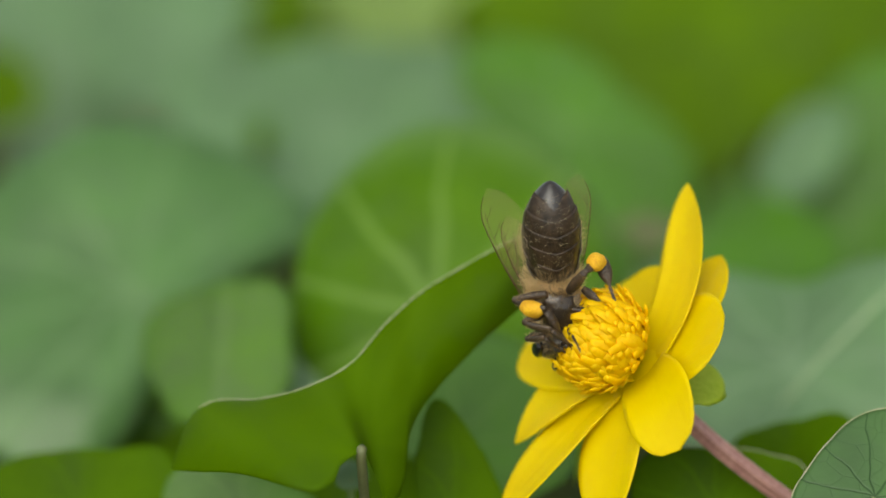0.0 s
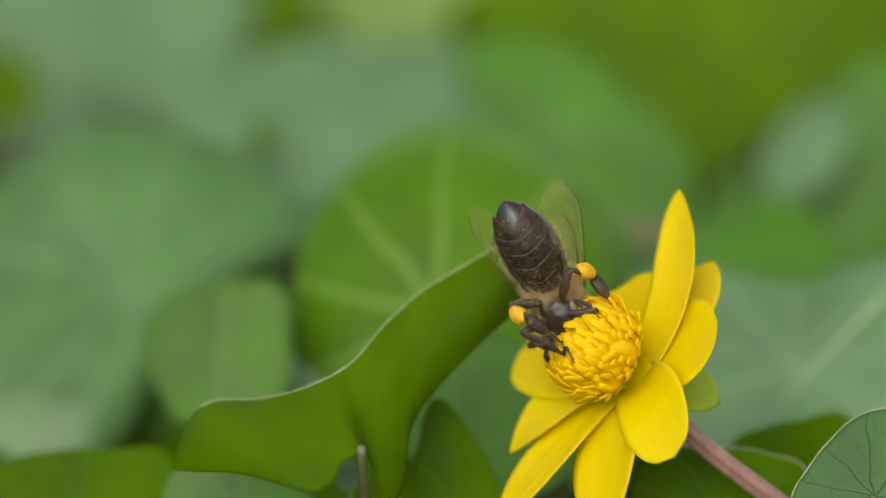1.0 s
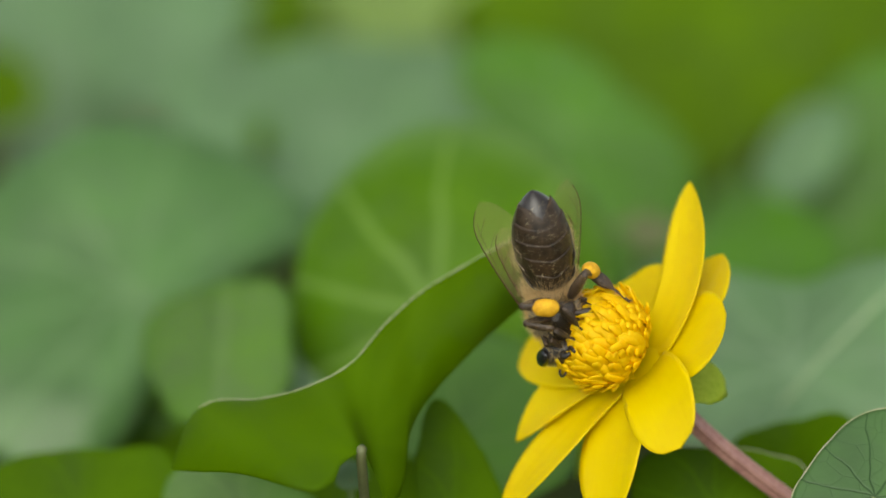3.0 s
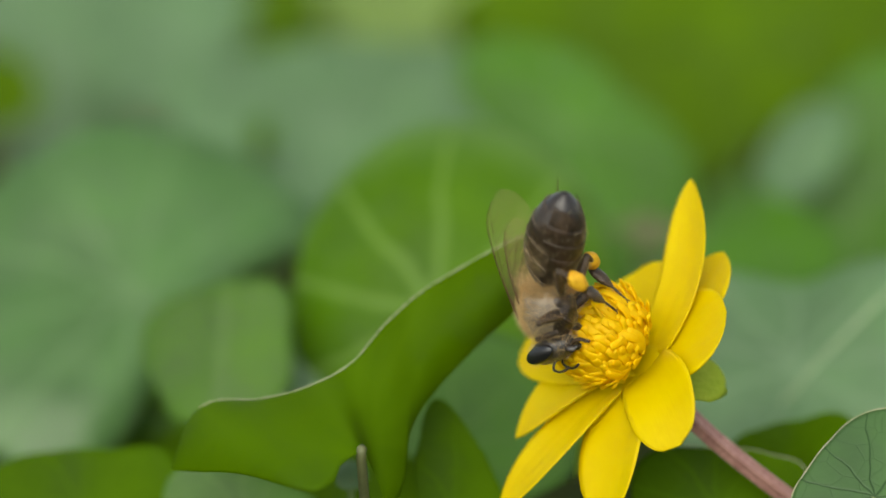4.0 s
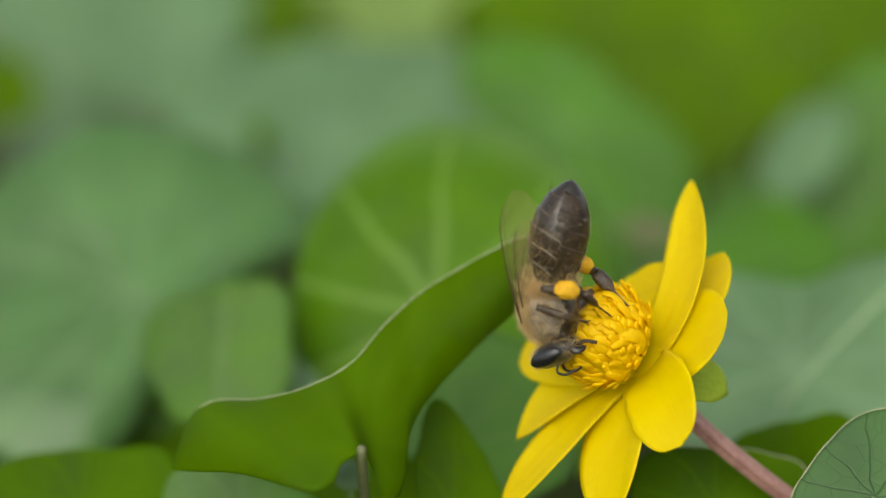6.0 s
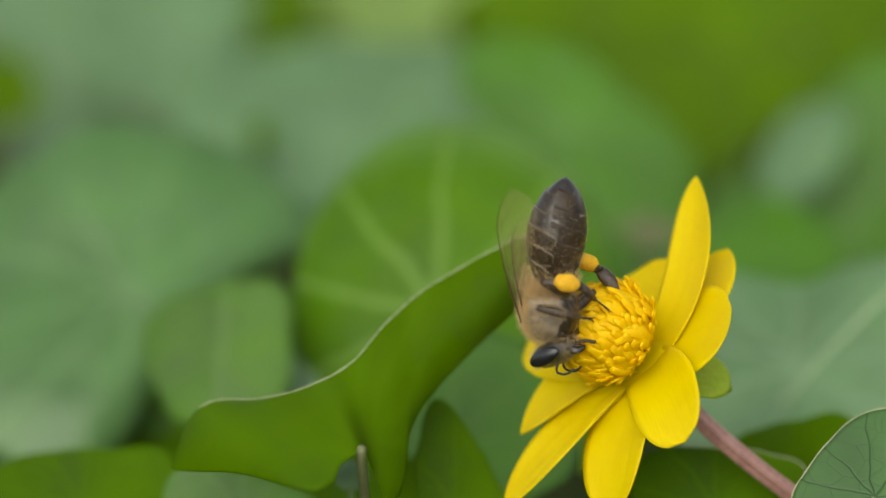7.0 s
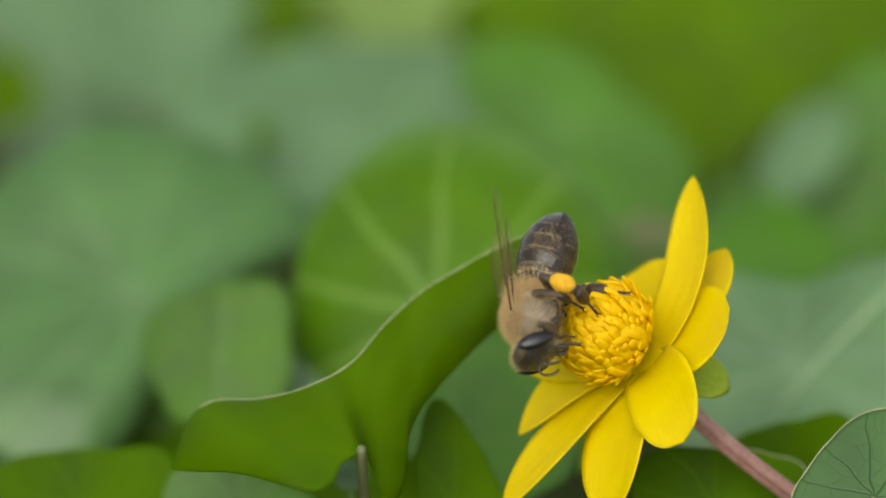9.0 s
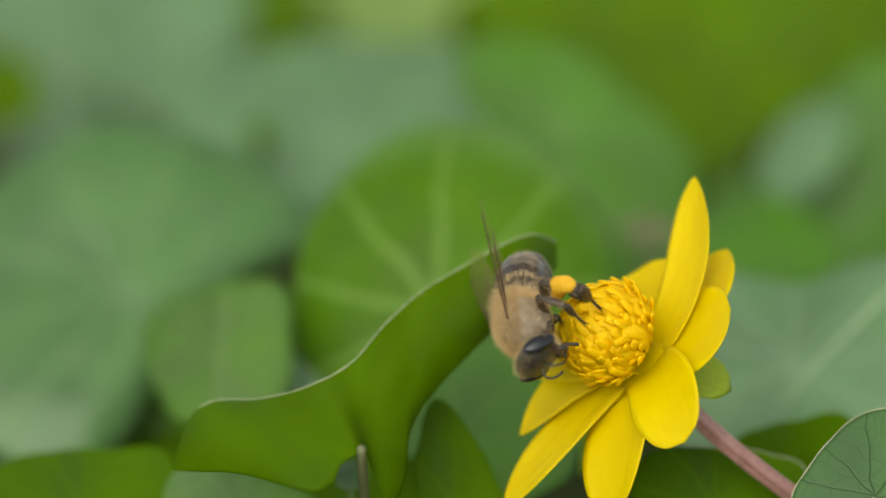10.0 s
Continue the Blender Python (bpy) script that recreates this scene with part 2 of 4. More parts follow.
def tube(bm, pts, radii, n=10, flat=1.0, ridge=0.0, side=None):
    """A closed tube along the points; flat squeezes it sideways, ridge ribs it lengthwise."""
    pts = [Vector(p) for p in pts]
    rings, side = [], Vector(side) if side else None
    for i, p in enumerate(pts):
        d = (pts[min(i + 1, len(pts) - 1)] - pts[max(i - 1, 0)]).normalized()
        if side is None:
            side = d.orthogonal().normalized()
        side = (side - d * side.dot(d)).normalized()
        up = d.cross(side)
        r = radii[i] if isinstance(radii, (list, tuple)) else radii
        ring = []
        for k in range(n):
            a = 2 * math.pi * k / n
            rr = r * (1 + ridge * math.cos(5 * a))
            ring.append(bm.verts.new(p + side * math.cos(a) * rr + up * math.sin(a) * rr * flat))
        rings.append(ring)
    for a, b in zip(rings, rings[1:]):
        for k in range(n):
            bm.faces.new((a[k], a[(k + 1) % n], b[(k + 1) % n], b[k]))
    bm.faces.new(rings[0][::-1])
    bm.faces.new(rings[-1])
    return rings


def lathe(bm, rows, n=24):
    """Closed rings across x. rows: (x, half width y, half height z, centre z)."""
    rings = []
    for x, ry, rz, cz in rows:
        rings.append([bm.verts.new((x, ry * math.cos(2 * math.pi * k / n), cz + rz * math.sin(2 * math.pi * k / n))) for k in range(n)])
    for a, b in zip(rings, rings[1:]):
        for k in range(n):
            bm.faces.new((a[k], b[k], b[(k + 1) % n], a[(k + 1) % n]))
    bm.faces.new(rings[0])
    bm.faces.new(rings[-1][::-1])
    bmesh.ops.recalc_face_normals(bm, faces=bm.faces)


def blob(bm, centre, size, wobble=0.0, turn=None, detail=3, seed=0.0):
    m = Matrix.Translation(centre) @ (turn or Matrix()) @ Matrix.Diagonal((*size, 1))
    made = bmesh.ops.create_icosphere(bm, subdivisions=detail, radius=1.0, matrix=m)["verts"]
    if wobble:
        c = Vector(centre)
        for v in made:
            v.co = c + (v.co - c) * (1 + wobble * noise.noise(v.co * 1.7 + Vector((seed, 0, 0))))


def hairs(bm, centre, size, count, length, width, rng, keep=lambda d: True, lean=(0, 0, 0)):
    """Fine tapering hairs that stand out from an ellipsoid."""
    c, s = Vector(centre), Vector(size)
    made = 0
    while made < count:
        d = Vector((rng.gauss(0, 1), rng.gauss(0, 1), rng.gauss(0, 1))).normalized()
        if not keep(d):
            continue
        made += 1
        root = c + Vector((d.x * s.x, d.y * s.y, d.z * s.z)) * 0.97
        way = (Vector((d.x / s.x, d.y / s.y, d.z / s.z)).normalized() + Vector(lean) + Vector((rng.gauss(0, 0.3), rng.gauss(0, 0.3), rng.gauss(0, 0.3)))).normalized()
        side = way.orthogonal().normalized()
        side.rotate(Matrix.Rotation(rng.uniform(0, 6.28), 3, way))
        ln = length * rng.uniform(0.55, 1.15)
        mid = root + way * ln * 0.55
        tip = root + (way + Vector((rng.gauss(0, 0.15), rng.gauss(0, 0.15), rng.gauss(0, 0.15)))) * ln
        a, b = bm.verts.new(root + side * width), bm.verts.new(root - side * width)
        e, f = bm.verts.new(mid + side * width * 0.7), bm.verts.new(mid - side * width * 0.7)
        t = bm.verts.new(tip)
        bm.faces.new((a, b, f, e))
        bm.faces.new((e, f, t))


def frame_of(at, x, z):
    """A pose in metres whose x and z axes point the given ways."""
    z = Vector(z).normalized()
    x = Vector(x)
    x = (x - z * x.dot(z)).normalized()
    m = Matrix((x, z.cross(x), z)).transposed().to_4x4()
    m.translation = Vector(at) * MM
    return m


def aimed(at, x, z):
    """A pose in metres whose x axis points exactly along x, with z as its upper side."""
    x = Vector(x).normalized()
    z = Vector(z)
    return frame_of(at, x, z - x * z.dot(x))


# ---- ground ----
def ground_sheet():
    bm = bmesh.new()
    xs = [-30000, -6000, -1200] + [-500 + 25 * i for i in range(41)] + [1200, 6000, 30000]
    ys = [-30000, -6000, -1200] + [-400 + 25 * i for i in range(61)] + [3000, 9000, 30000]
    grid = [[bm.verts.new((x, y, (noise.noise(Vector((x, y, 0)) * 0.03) * 3 - 3) if abs(x) < 520 and -420 < y < 1120 else -3)) for y in ys] for x in xs]
    for i in range(len(xs) - 1):
        for j in range(len(ys) - 1):
            bm.faces.new((grid[i][j], grid[i + 1][j], grid[i + 1][j + 1], grid[i][j + 1]))
    return tagged(part("ground", bm, SOIL, None), "dark greenish soil under the leaves", "ground", kind="structure")


ground_sheet()

# ---- leaves ----
def blade_mesh(length, wide=0.38, cup=0.0, fold=0.0, wave=0.0, droop=0.0, roll=0.0, knots=None, seed=0, crenate=0.012, rings=14, spokes=120, thick=0.3):
    """A heart-shaped blade, its stalk joint at the origin and its tip towards x, as a closed thin sheet with UVs."""
    bm = bmesh.new()
    uvl = bm.loops.layers.uv.new("uv")

    def reach(a):
        if knots:
            deg = math.degrees(a) % 360
            ks = sorted(knots)
            for i, (ang, r) in enumerate(ks):
                ang2, r2 = ks[(i + 1) % len(ks)]
                span = (ang2 - ang) % 360
                here = (deg - ang) % 360
                if here <= span:
                    p0, p3 = ks[i - 1][1], ks[(i + 2) % len(ks)][1]
                    t = here / span
                    return max(0.5, 0.5 * (2 * r + (r2 - p0) * t + (2 * p0 - 5 * r + 4 * r2 - p3) * t * t + (3 * r - p0 - 3 * r2 + p3) * t ** 3))
        return length * (1 - wide + wide * math.cos(a)) * (1 + 0.04 * noise.noise(Vector((math.cos(a) * 2, math.sin(a) * 2, seed * 3.1))))

    outline = [reach(-math.pi + 2 * math.pi * k / spokes) for k in range(spokes)]
    for _ in range(4 if knots else 0):
        outline = [(outline[k - 1] + 2 * outline[k] + outline[(k + 1) % spokes]) / 4 for k in range(spokes)]

    def lift(x, y, rho, a):
        q = (x * x + y * y) / (length * length)
        z = cup * length * q + fold * abs(y) * min(1, abs(y) / (0.2 * length)) - droop * length * max(0, x / length) ** 2
        z -= roll * length * max(0, rho - 0.55) ** 2
        return z + wave * length * rho * rho * math.sin(3 * a + seed) + 0.02 * length * noise.noise(Vector((x, y, seed * 7.0)) * 0.07)

    top, low = [], []
    for sheet, side in ((top, 0.5), (low, -0.5)):
        hub = bm.verts.new((0, 0, side * thick))
        sheet.append([hub])
        for i in range(1, rings + 1):
            rho = (i / rings) ** 0.9
            ring = []
            for k in range(spokes):
                a = -math.pi + 2 * math.pi * k / spokes
                r = outline[k] * rho * (1 + (crenate * math.sin(13 * a + seed) if rho > 0.85 and not knots else 0))
                x, y = r * math.cos(a), r * math.sin(a)
                ring.append(bm.verts.new((x, y, lift(x, y, rho, a) + side * thick * (1 - 0.7 * rho ** 6))))
            sheet.append(ring)
    for sheet, flip in ((top, False), (low, True)):
        for k in range(spokes):
            j = (k + 1) % spokes
            f = (sheet[0][0], sheet[1][k], sheet[1][j])
            bm.faces.new(f[::-1] if flip else f)
            for i in range(1, rings):
                f = (sheet[i][k], sheet[i + 1][k], sheet[i + 1][j], sheet[i][j])
                bm.faces.new(f[::-1] if flip else f)
    for k in range(spokes):
        j = (k + 1) % spokes
        bm.faces.new((top[-1][k], low[-1][k], low[-1][j], top[-1][j]))
    for f in bm.faces:
        for lp in f.loops:
            lp[uvl].uv = (lp.vert.co.x / length, lp.vert.co.y / length)
    return bm, [(-180 + 360 * k / spokes, v.co.copy()) for k, v in enumerate(top[-1])]


LEAF_LABEL = "glossy green heart-shaped celandine leaf on a stalk in the soil"


def leaf(at, normal, tip, length, mat=LEAF, foot=None, stalk=0.55, label=LEAF_LABEL, rim=None, seed=0, middle=0.42, **shape):
    """A leaf on its stalk. at: the middle of the blade; foot: where the stalk leaves the soil."""
    m = frame_of(at, tip, normal)
    joint = m @ (Vector((-middle * length, 0, 0)) * MM) / MM
    foot = Vector(foot) if foot else Vector((joint.x + 0.4 * (joint.x - at[0]), joint.y + 0.4 * (joint.y - at[1]), -3))
    thing = new("celandine_leaf")
    thing.matrix_basis = put(foot)
    tagged(thing, label, "leaf", "celandine leaves")
    bm, edge = blade_mesh(length, seed=seed, **shape)
    m.translation = (joint - foot) * MM
    blade = part("blade", bm, mat, thing, at=m)
    if rim:
        bm = bmesh.new()
        tube(bm, [p for a, p in edge if rim[0] <= a <= rim[1]], 0.05, 6)
        part("rim", bm, RIM, blade, "pale leaf margin")
    bm = bmesh.new()
    inward = m.to_3x3() @ Vector((-0.25 * length, 0, -0.12 * length - 2 * stalk))
    end = joint - foot
    path = spline([(0, 0, 0), end * 0.5 + Vector((inward.x * 0.4, inward.y * 0.4, 0)), end + inward * 0.35, end + (m.to_3x3() @ Vector((0, 0, -0.75 * stalk)))], 6)
    tube(bm, path, [stalk * (1.25 - 0.4 * i / len(path)) for i in range(len(path))], 8)
    part("stalk", bm, STALK, thing, "pale green leaf stalk")
    return thing


def wavy_leaf():
    """The upright leaf in front: its wavy upper margin stands nearest, the blade slopes away behind it down to the stalk."""
    foot = Vector((-4.4, -1.4, -0.6))
    thing = new("celandine_leaf")
    thing.matrix_basis = put(foot)
    tagged(thing, "upright dark green celandine leaf with a wavy pale margin", "leaf", "celandine leaves")
    upper = spline([(-18.8, -0.3, 14.6), (-17.6, 0.9, 17.6), (-15.8, 0.7, 19.0), (-12.6, 0.3, 19.3), (-9.2, -0.0, 20.3), (-6.3, 0.9, 21.7), (-4.0, 2.5, 24.0), (-1.3, 4.6, 25.9), (3.4, 5.9, 28.4), (6.2, 7.0, 29.3), (8.1, 8.9, 28.3)], 12)
    lower = spline([(-18.6, -0.9, 14.5), (-16.8, -2.9, 15.1), (-13.3, -6.3, 16.1), (-8.9, -10.5, 16.4), (-7.2, -9.9, 16.8), (-6.6, -8.1, 17.5), (-5.3, -6.9, 17.8), (-4.7, -4.5, 15.7), (-3.6, -4.2, 13.1), (-2.6, -2.2, 14.2), (-2.2, -0.1, 17.1), (-0.5, 2.1, 19.3), (3.0, 3.9, 22.6), (6.4, 5.7, 25.2), (8.1, 8.1, 26.7)], 12)
    joint = Vector((-5.3, -6.9, 17.8))
    bm = bmesh.new()
    uvl = bm.loops.layers.uv.new("uv")
    n, m = 110, 18

    def along(line, t):
        k = t * (len(line) - 1)
        i = min(int(k), len(line) - 2)
        return line[i].lerp(line[i + 1], k - i)

    sheets, where = [], {}
    for side in (0.5, -0.5):
        rows = []
        for i in range(n + 1):
            t = i / n
            a, b = along(upper, t), along(lower, t)
            row = []
            for j in range(m + 1):
                v = j / m
                p = a.lerp(b, v)
                swell = math.sin(math.pi * v) * (0.7 + 0.5 * noise.noise(p * 0.16)) * min(1, 8 * t, 8 * (1 - t))
                thin = 0.26 * (1 - 0.7 * abs(2 * v - 1) ** 6)
                p = p + Vector((0.1, -0.97, 0.3)) * (swell + side * thin) - foot
                row.append(bm.verts.new(p))
                d = p + foot - joint
                where[row[-1]] = ((0.45 * d.x + 0.89 * d.z) / 20, (-0.89 * d.x + 0.45 * d.z) / 20)
            rows.append(row)
        sheets.append(rows)
    for rows, flip in ((sheets[0], True), (sheets[1], False)):
        for i in range(n):
            for j in range(m):
                f = (rows[i][j], rows[i + 1][j], rows[i + 1][j + 1], rows[i][j + 1])
                bm.faces.new(f[::-1] if flip else f)
    a, b = sheets
    for i in range(n):
        bm.faces.new((a[i][0], b[i][0], b[i + 1][0], a[i + 1][0]))
        bm.faces.new((a[i + 1][m], b[i + 1][m], b[i][m], a[i][m]))
    bmesh.ops.recalc_face_normals(bm, faces=bm.faces)
    for f in bm.faces:
        for lp in f.loops:
            lp[uvl].uv = where[lp.vert]
    blade = part("blade", bm, LEAF_WAVY, thing)
    bm = bmesh.new()
    rng = random.Random(5)
    tube(bm, [p - foot for p in upper[18:]], [0.045 + 0.04 * rng.random() for _ in upper[18:]], 6)
    part("rim", bm, RIM, blade, "pale leaf margin")
    bm = bmesh.new()
    path = spline([(0, 0, 0), (-0.5, 0.3, 7), joint - foot + Vector((-0.1, 0.2, -0.9)), joint - foot + Vector((0, 0.1, 0.4))], 6)
    tube(bm, path, [0.4 - 0.005 * i for i in range(len(path))], 10)
    part("stalk", bm, STALK_DULL, thing, "dull green leaf stalk")


wavy_leaf()
# round leaf behind it
leaf((-0.19, 30.8, 16.7), (-0.08, -0.92, 0.39), (0, 0.24, 0.97), 18.5, LEAF_ROUND, cup=-0.2, roll=0.4, middle=0, seed=1, label="round bright green celandine leaf with pale veins",
     knots=[(-179, 8.2), (-139, 8.4), (-100, 11.3), (-68, 15.1), (-50, 16.1), (-33, 16.7), (-18, 17.1), (-2, 17.1), (14, 16.6), (32, 15.3), (51, 14.1), (78, 12.8), (107, 12.6), (119, 12.5), (139, 9.7)])
# folded leaf
leaf((-17.7, 27.1, 14.5), (-0.1, -0.82, 0.57), (0, 0.24, 0.97), 7.7, LEAF_PLAIN, fold=-0.16, middle=0, seed=2,
     knots=[(-170, 4.3), (-118, 6.0), (-70, 5.6), (-36, 7.7), (-8, 6.4), (30, 6.3), (57, 7.2), (78, 6.8), (120, 5.8), (155, 6.2)])
leaf((-28.2, 51.9, 6.6), (0.1, -0.75, 0.65), (0, 0.24, 0.97), 9, LEAF_MID, seed=35, middle=0,
     knots=[(-152, 7.5), (-107, 7.9), (-63, 9.8), (-32, 10.7), (-6, 9.7), (29, 6.4), (76, 4.7), (160, 5.8)])
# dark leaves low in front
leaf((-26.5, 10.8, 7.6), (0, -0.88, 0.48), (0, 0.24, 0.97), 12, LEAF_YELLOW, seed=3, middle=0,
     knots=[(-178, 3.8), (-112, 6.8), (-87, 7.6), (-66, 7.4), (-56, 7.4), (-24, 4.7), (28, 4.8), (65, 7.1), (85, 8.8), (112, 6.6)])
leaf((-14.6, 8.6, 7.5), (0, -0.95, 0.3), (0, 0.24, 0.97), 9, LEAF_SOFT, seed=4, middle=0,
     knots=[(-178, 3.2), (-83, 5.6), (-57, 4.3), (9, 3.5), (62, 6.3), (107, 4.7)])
leaf((0.9, 4.3, 9.9), (0.1, -0.95, 0.29), (0, 0.29, 0.96), 8.8, LEAF_YELLOW, middle=0.0, seed=5, label="pointed young leaf in shade, its green darkened to match",
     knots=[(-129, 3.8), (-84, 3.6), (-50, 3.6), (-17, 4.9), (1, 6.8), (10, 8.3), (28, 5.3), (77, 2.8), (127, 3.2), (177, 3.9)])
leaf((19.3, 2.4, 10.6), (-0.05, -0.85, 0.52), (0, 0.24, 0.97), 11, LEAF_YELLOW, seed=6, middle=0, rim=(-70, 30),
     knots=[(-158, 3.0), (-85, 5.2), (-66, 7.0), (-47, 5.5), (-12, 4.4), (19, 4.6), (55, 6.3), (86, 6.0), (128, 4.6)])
leaf((25.8, 11.8, 11.4), (0, -0.99, 0.14), (0, 0.24, 0.97), 8, LEAF_YELLOW, seed=7, middle=0, label="celandine leaf deep in shade, its green darkened to match",
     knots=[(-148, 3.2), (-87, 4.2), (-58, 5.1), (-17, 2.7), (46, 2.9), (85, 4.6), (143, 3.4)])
leaf((28.6, -6.9, 14.7), (-0.05, -0.68, 0.73), (0, 0.24, 0.97), 9.4, LEAF_NEAR, seed=8, middle=0, rim=(-110, 110), label="grey-green celandine leaf with a fine net of veins",
     knots=[(-177, 4.6), (-99, 5.4), (-51, 6.9), (-20, 7.2), (-2, 6.6), (14, 5.8), (31, 5.0), (64, 4.7), (95, 5.5), (127, 5.6)])
# broad leaves behind the flower
broad_leaf = leaf((28.5, 32.6, 11.9), (-0.05, -0.63, 0.77), (0.7, 0.53, 0.48), 19, LEAF_TEAL, seed=9, middle=0,
     knots=[(-179, 10.9), (-148, 7.0), (-103, 7.4), (-72, 12.1), (-28, 15.1), (0, 14.8), (30, 8.8), (67, 10.4), (90, 15.4), (112, 14.7), (149, 13.5)], wave=0.02)
bm = bmesh.new()
tube(bm, spline([Vector(p) - broad_leaf.matrix_basis.translation / MM for p in ((35.9, 26.5, 20.7), (32, 26.5, 16.5), (29.5, 26.8, 13.6), (27.3, 28, 10.2))], 6), 0.16, 6)
part("midrib", bm, MIDRIB, broad_leaf, "pale raised midrib")
leaf((3.7, 18.4, 13), (0.1, -0.63, 0.77), (0.63, 0.65, 0.43), 11.5, LEAF_SOFT, seed=10)
leaf((31.8, 117.2, 24.6), (0, -0.94, 0.34), (-0.95, 0.08, 0.31), 32, LEAF_OLIVE, seed=11, middle=0,
     knots=[(-179, 13.3), (-162, 23.1), (-141, 25.6), (-98, 17.6), (-22, 23.3), (5, 28.3), (20, 29.8), (24, 23.2), (38, 15.7), (69, 13.3), (101, 16.6), (123, 12.0)])
leaf((12.2, 82.5, 21.8), (0, -0.79, 0.62), (-0.72, 0.45, 0.53), 18, LEAF_MID, seed=14, middle=0,
     knots=[(-158, 13.8), (-105, 7.4), (-32, 10.6), (5, 13.5), (47, 6.8), (112, 6.5), (152, 13.7), (176, 16.1)])
leaf((37.2, 87.9, 18.6), (-0.1, -0.63, 0.77), (0.47, 0.64, 0.61), 10, LEAF_TEAL, seed=12, middle=0,
     knots=[(-180, 6.8), (-120, 4.3), (-90, 3.8), (-60, 4.3), (0, 6.8), (60, 4.3), (90, 3.8), (120, 4.3)])
leaf((42.2, 90.1, 11.2), (0, -0.88, 0.48), (0.81, 0.42, 0.42), 20, LEAF_MID, seed=13, middle=0,
     knots=[(-155, 12.6), (-88, 13.7), (-26, 12.0), (34, 18.7), (53, 15.5), (98, 6.7), (132, 13.8), (154, 15.0)])
leaf((24.3, 70, 13.2), (0, -0.66, 0.75), (0.85, 0.41, 0.33), 12, LEAF_MID, seed=24, middle=0,
     knots=[(-173, 9.4), (-117, 7.2), (-43, 13.6), (-18, 12.6), (55, 2.3), (140, 7.4), (152, 9.8)])
leaf((18.9, 64.5, 15.9), (0, -0.85, 0.52), (1, 0.02, 0.1), 4, DRY_LEAF, seed=33, middle=0, label="small withered brown leaf among green leaves",
     knots=[(-161, 1.8), (-17, 3.0), (-4, 4.5), (12, 2.2), (152, 1.7), (173, 3.4)])
# deep in the shade; dark-coloured leaves are added to fill the shaded gaps
leaf((-28.9, 61, 1.7), (0, -1, 0.09), (0, 0.24, 0.97), 10, LEAF_YELLOW, seed=31, middle=0, label="celandine leaf deep in shade, its green darkened to match",
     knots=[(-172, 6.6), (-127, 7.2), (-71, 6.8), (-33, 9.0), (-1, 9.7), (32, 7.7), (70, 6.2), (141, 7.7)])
leaf((-25.1, 48.7, 2.1), (0.2, -0.9, 0.4), (0, 0.24, 0.97), 6, LEAF_YELLOW, seed=36, label="celandine leaf deep in shade, its green darkened to match")
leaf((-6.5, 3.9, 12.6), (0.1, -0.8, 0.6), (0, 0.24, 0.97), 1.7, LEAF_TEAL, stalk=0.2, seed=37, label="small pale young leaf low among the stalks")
leaf((-5.8, 18.1, 7.6), (0, -0.9, 0.4), (0, 0.24, 0.97), 7, LEAF_YELLOW, seed=38, label="celandine leaf deep in shade, its green darkened to match")
leaf((-11.1, 32.5, 11.7), (0, -0.63, 0.78), (0, 0.24, 0.97), 6, LEAF_TEAL, seed=32, middle=0,
     knots=[(-153, 3.7), (-76, 3.6), (-14, 3.5), (19, 4.0), (44, 3.5), (153, 4.3)])
leaf((-34.5, 121.6, 13.4), (0, -0.8, 0.6), (0.9, 0.1, -0.4), 5, FADED_LEAF, seed=41, stalk=0.3, label="small withered yellowish leaf among green leaves",
     knots=[(-170, 2.0), (-90, 1.0), (-5, 2.6), (90, 1.0)], middle=0)
# two narrow dark blades, added to give dark upright streaks
leaf((-19.0, 92.0, 18.7), (0, -0.97, 0.24), (0.1, 0.24, 0.97), 4, LEAF_YELLOW, seed=42, stalk=0.3, label="narrow dark green upright blade added for a dark streak",
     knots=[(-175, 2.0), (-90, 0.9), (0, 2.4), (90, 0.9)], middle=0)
leaf((25.9, 45.1, 12.6), (0, -0.97, 0.24), (-0.15, 0.24, 0.96), 4, LEAF_YELLOW, seed=43, stalk=0.3, label="narrow dark green upright blade added for a dark streak",
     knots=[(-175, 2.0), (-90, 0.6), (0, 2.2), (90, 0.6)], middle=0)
# broad pale leaves to the side
leaf((-27.7, 49.5, 13.6), (0.05, -0.68, 0.73), (-0.49, 0.57, 0.66), 26, LEAF_BLUE, roll=0.3, seed=15, middle=0,
     knots=[(-173, 5.0), (-121, 5.0), (-114, 16.0), (-107, 6.5), (-95, 18.7), (-64, 19.0), (-25, 19.1), (8, 18.4), (39, 17.9), (94, 19.4), (127, 18.5), (145, 15.7), (161, 9.9)], wave=0.02)
leaf((-12.3, 98.2, 18.6), (0.05, -0.63, 0.77), (0.83, 0.47, 0.29), 25, LEAF_TEAL, seed=18, middle=0,
     knots=[(-166, 11.9), (-117, 14.4), (-67, 13.1), (-24, 20.9), (3, 19.5), (28, 14.6), (90, 13.0), (136, 16.8)])
leaf((-33.6, 147.1, 20.4), (0, -0.63, 0.78), (-0.6, 0.55, 0.58), 26, LEAF_TEAL, seed=17, middle=0,
     knots=[(-133, 8.2), (-82, 12.3), (-39, 15.6), (7, 14.6), (63, 10.6), (121, 12.9), (157, 11.4)])
leaf((-48.8, 152.9, 15.1), (0.1, -0.71, 0.7), (-0.6, 0.55, 0.58), 28, LEAF_TEAL, seed=25, middle=0,
     knots=[(-180, 23.3), (-150, 22.5), (-99, 11.0), (-51, 18.0), (-10, 18.4), (124, 14.0), (148, 21.1)])
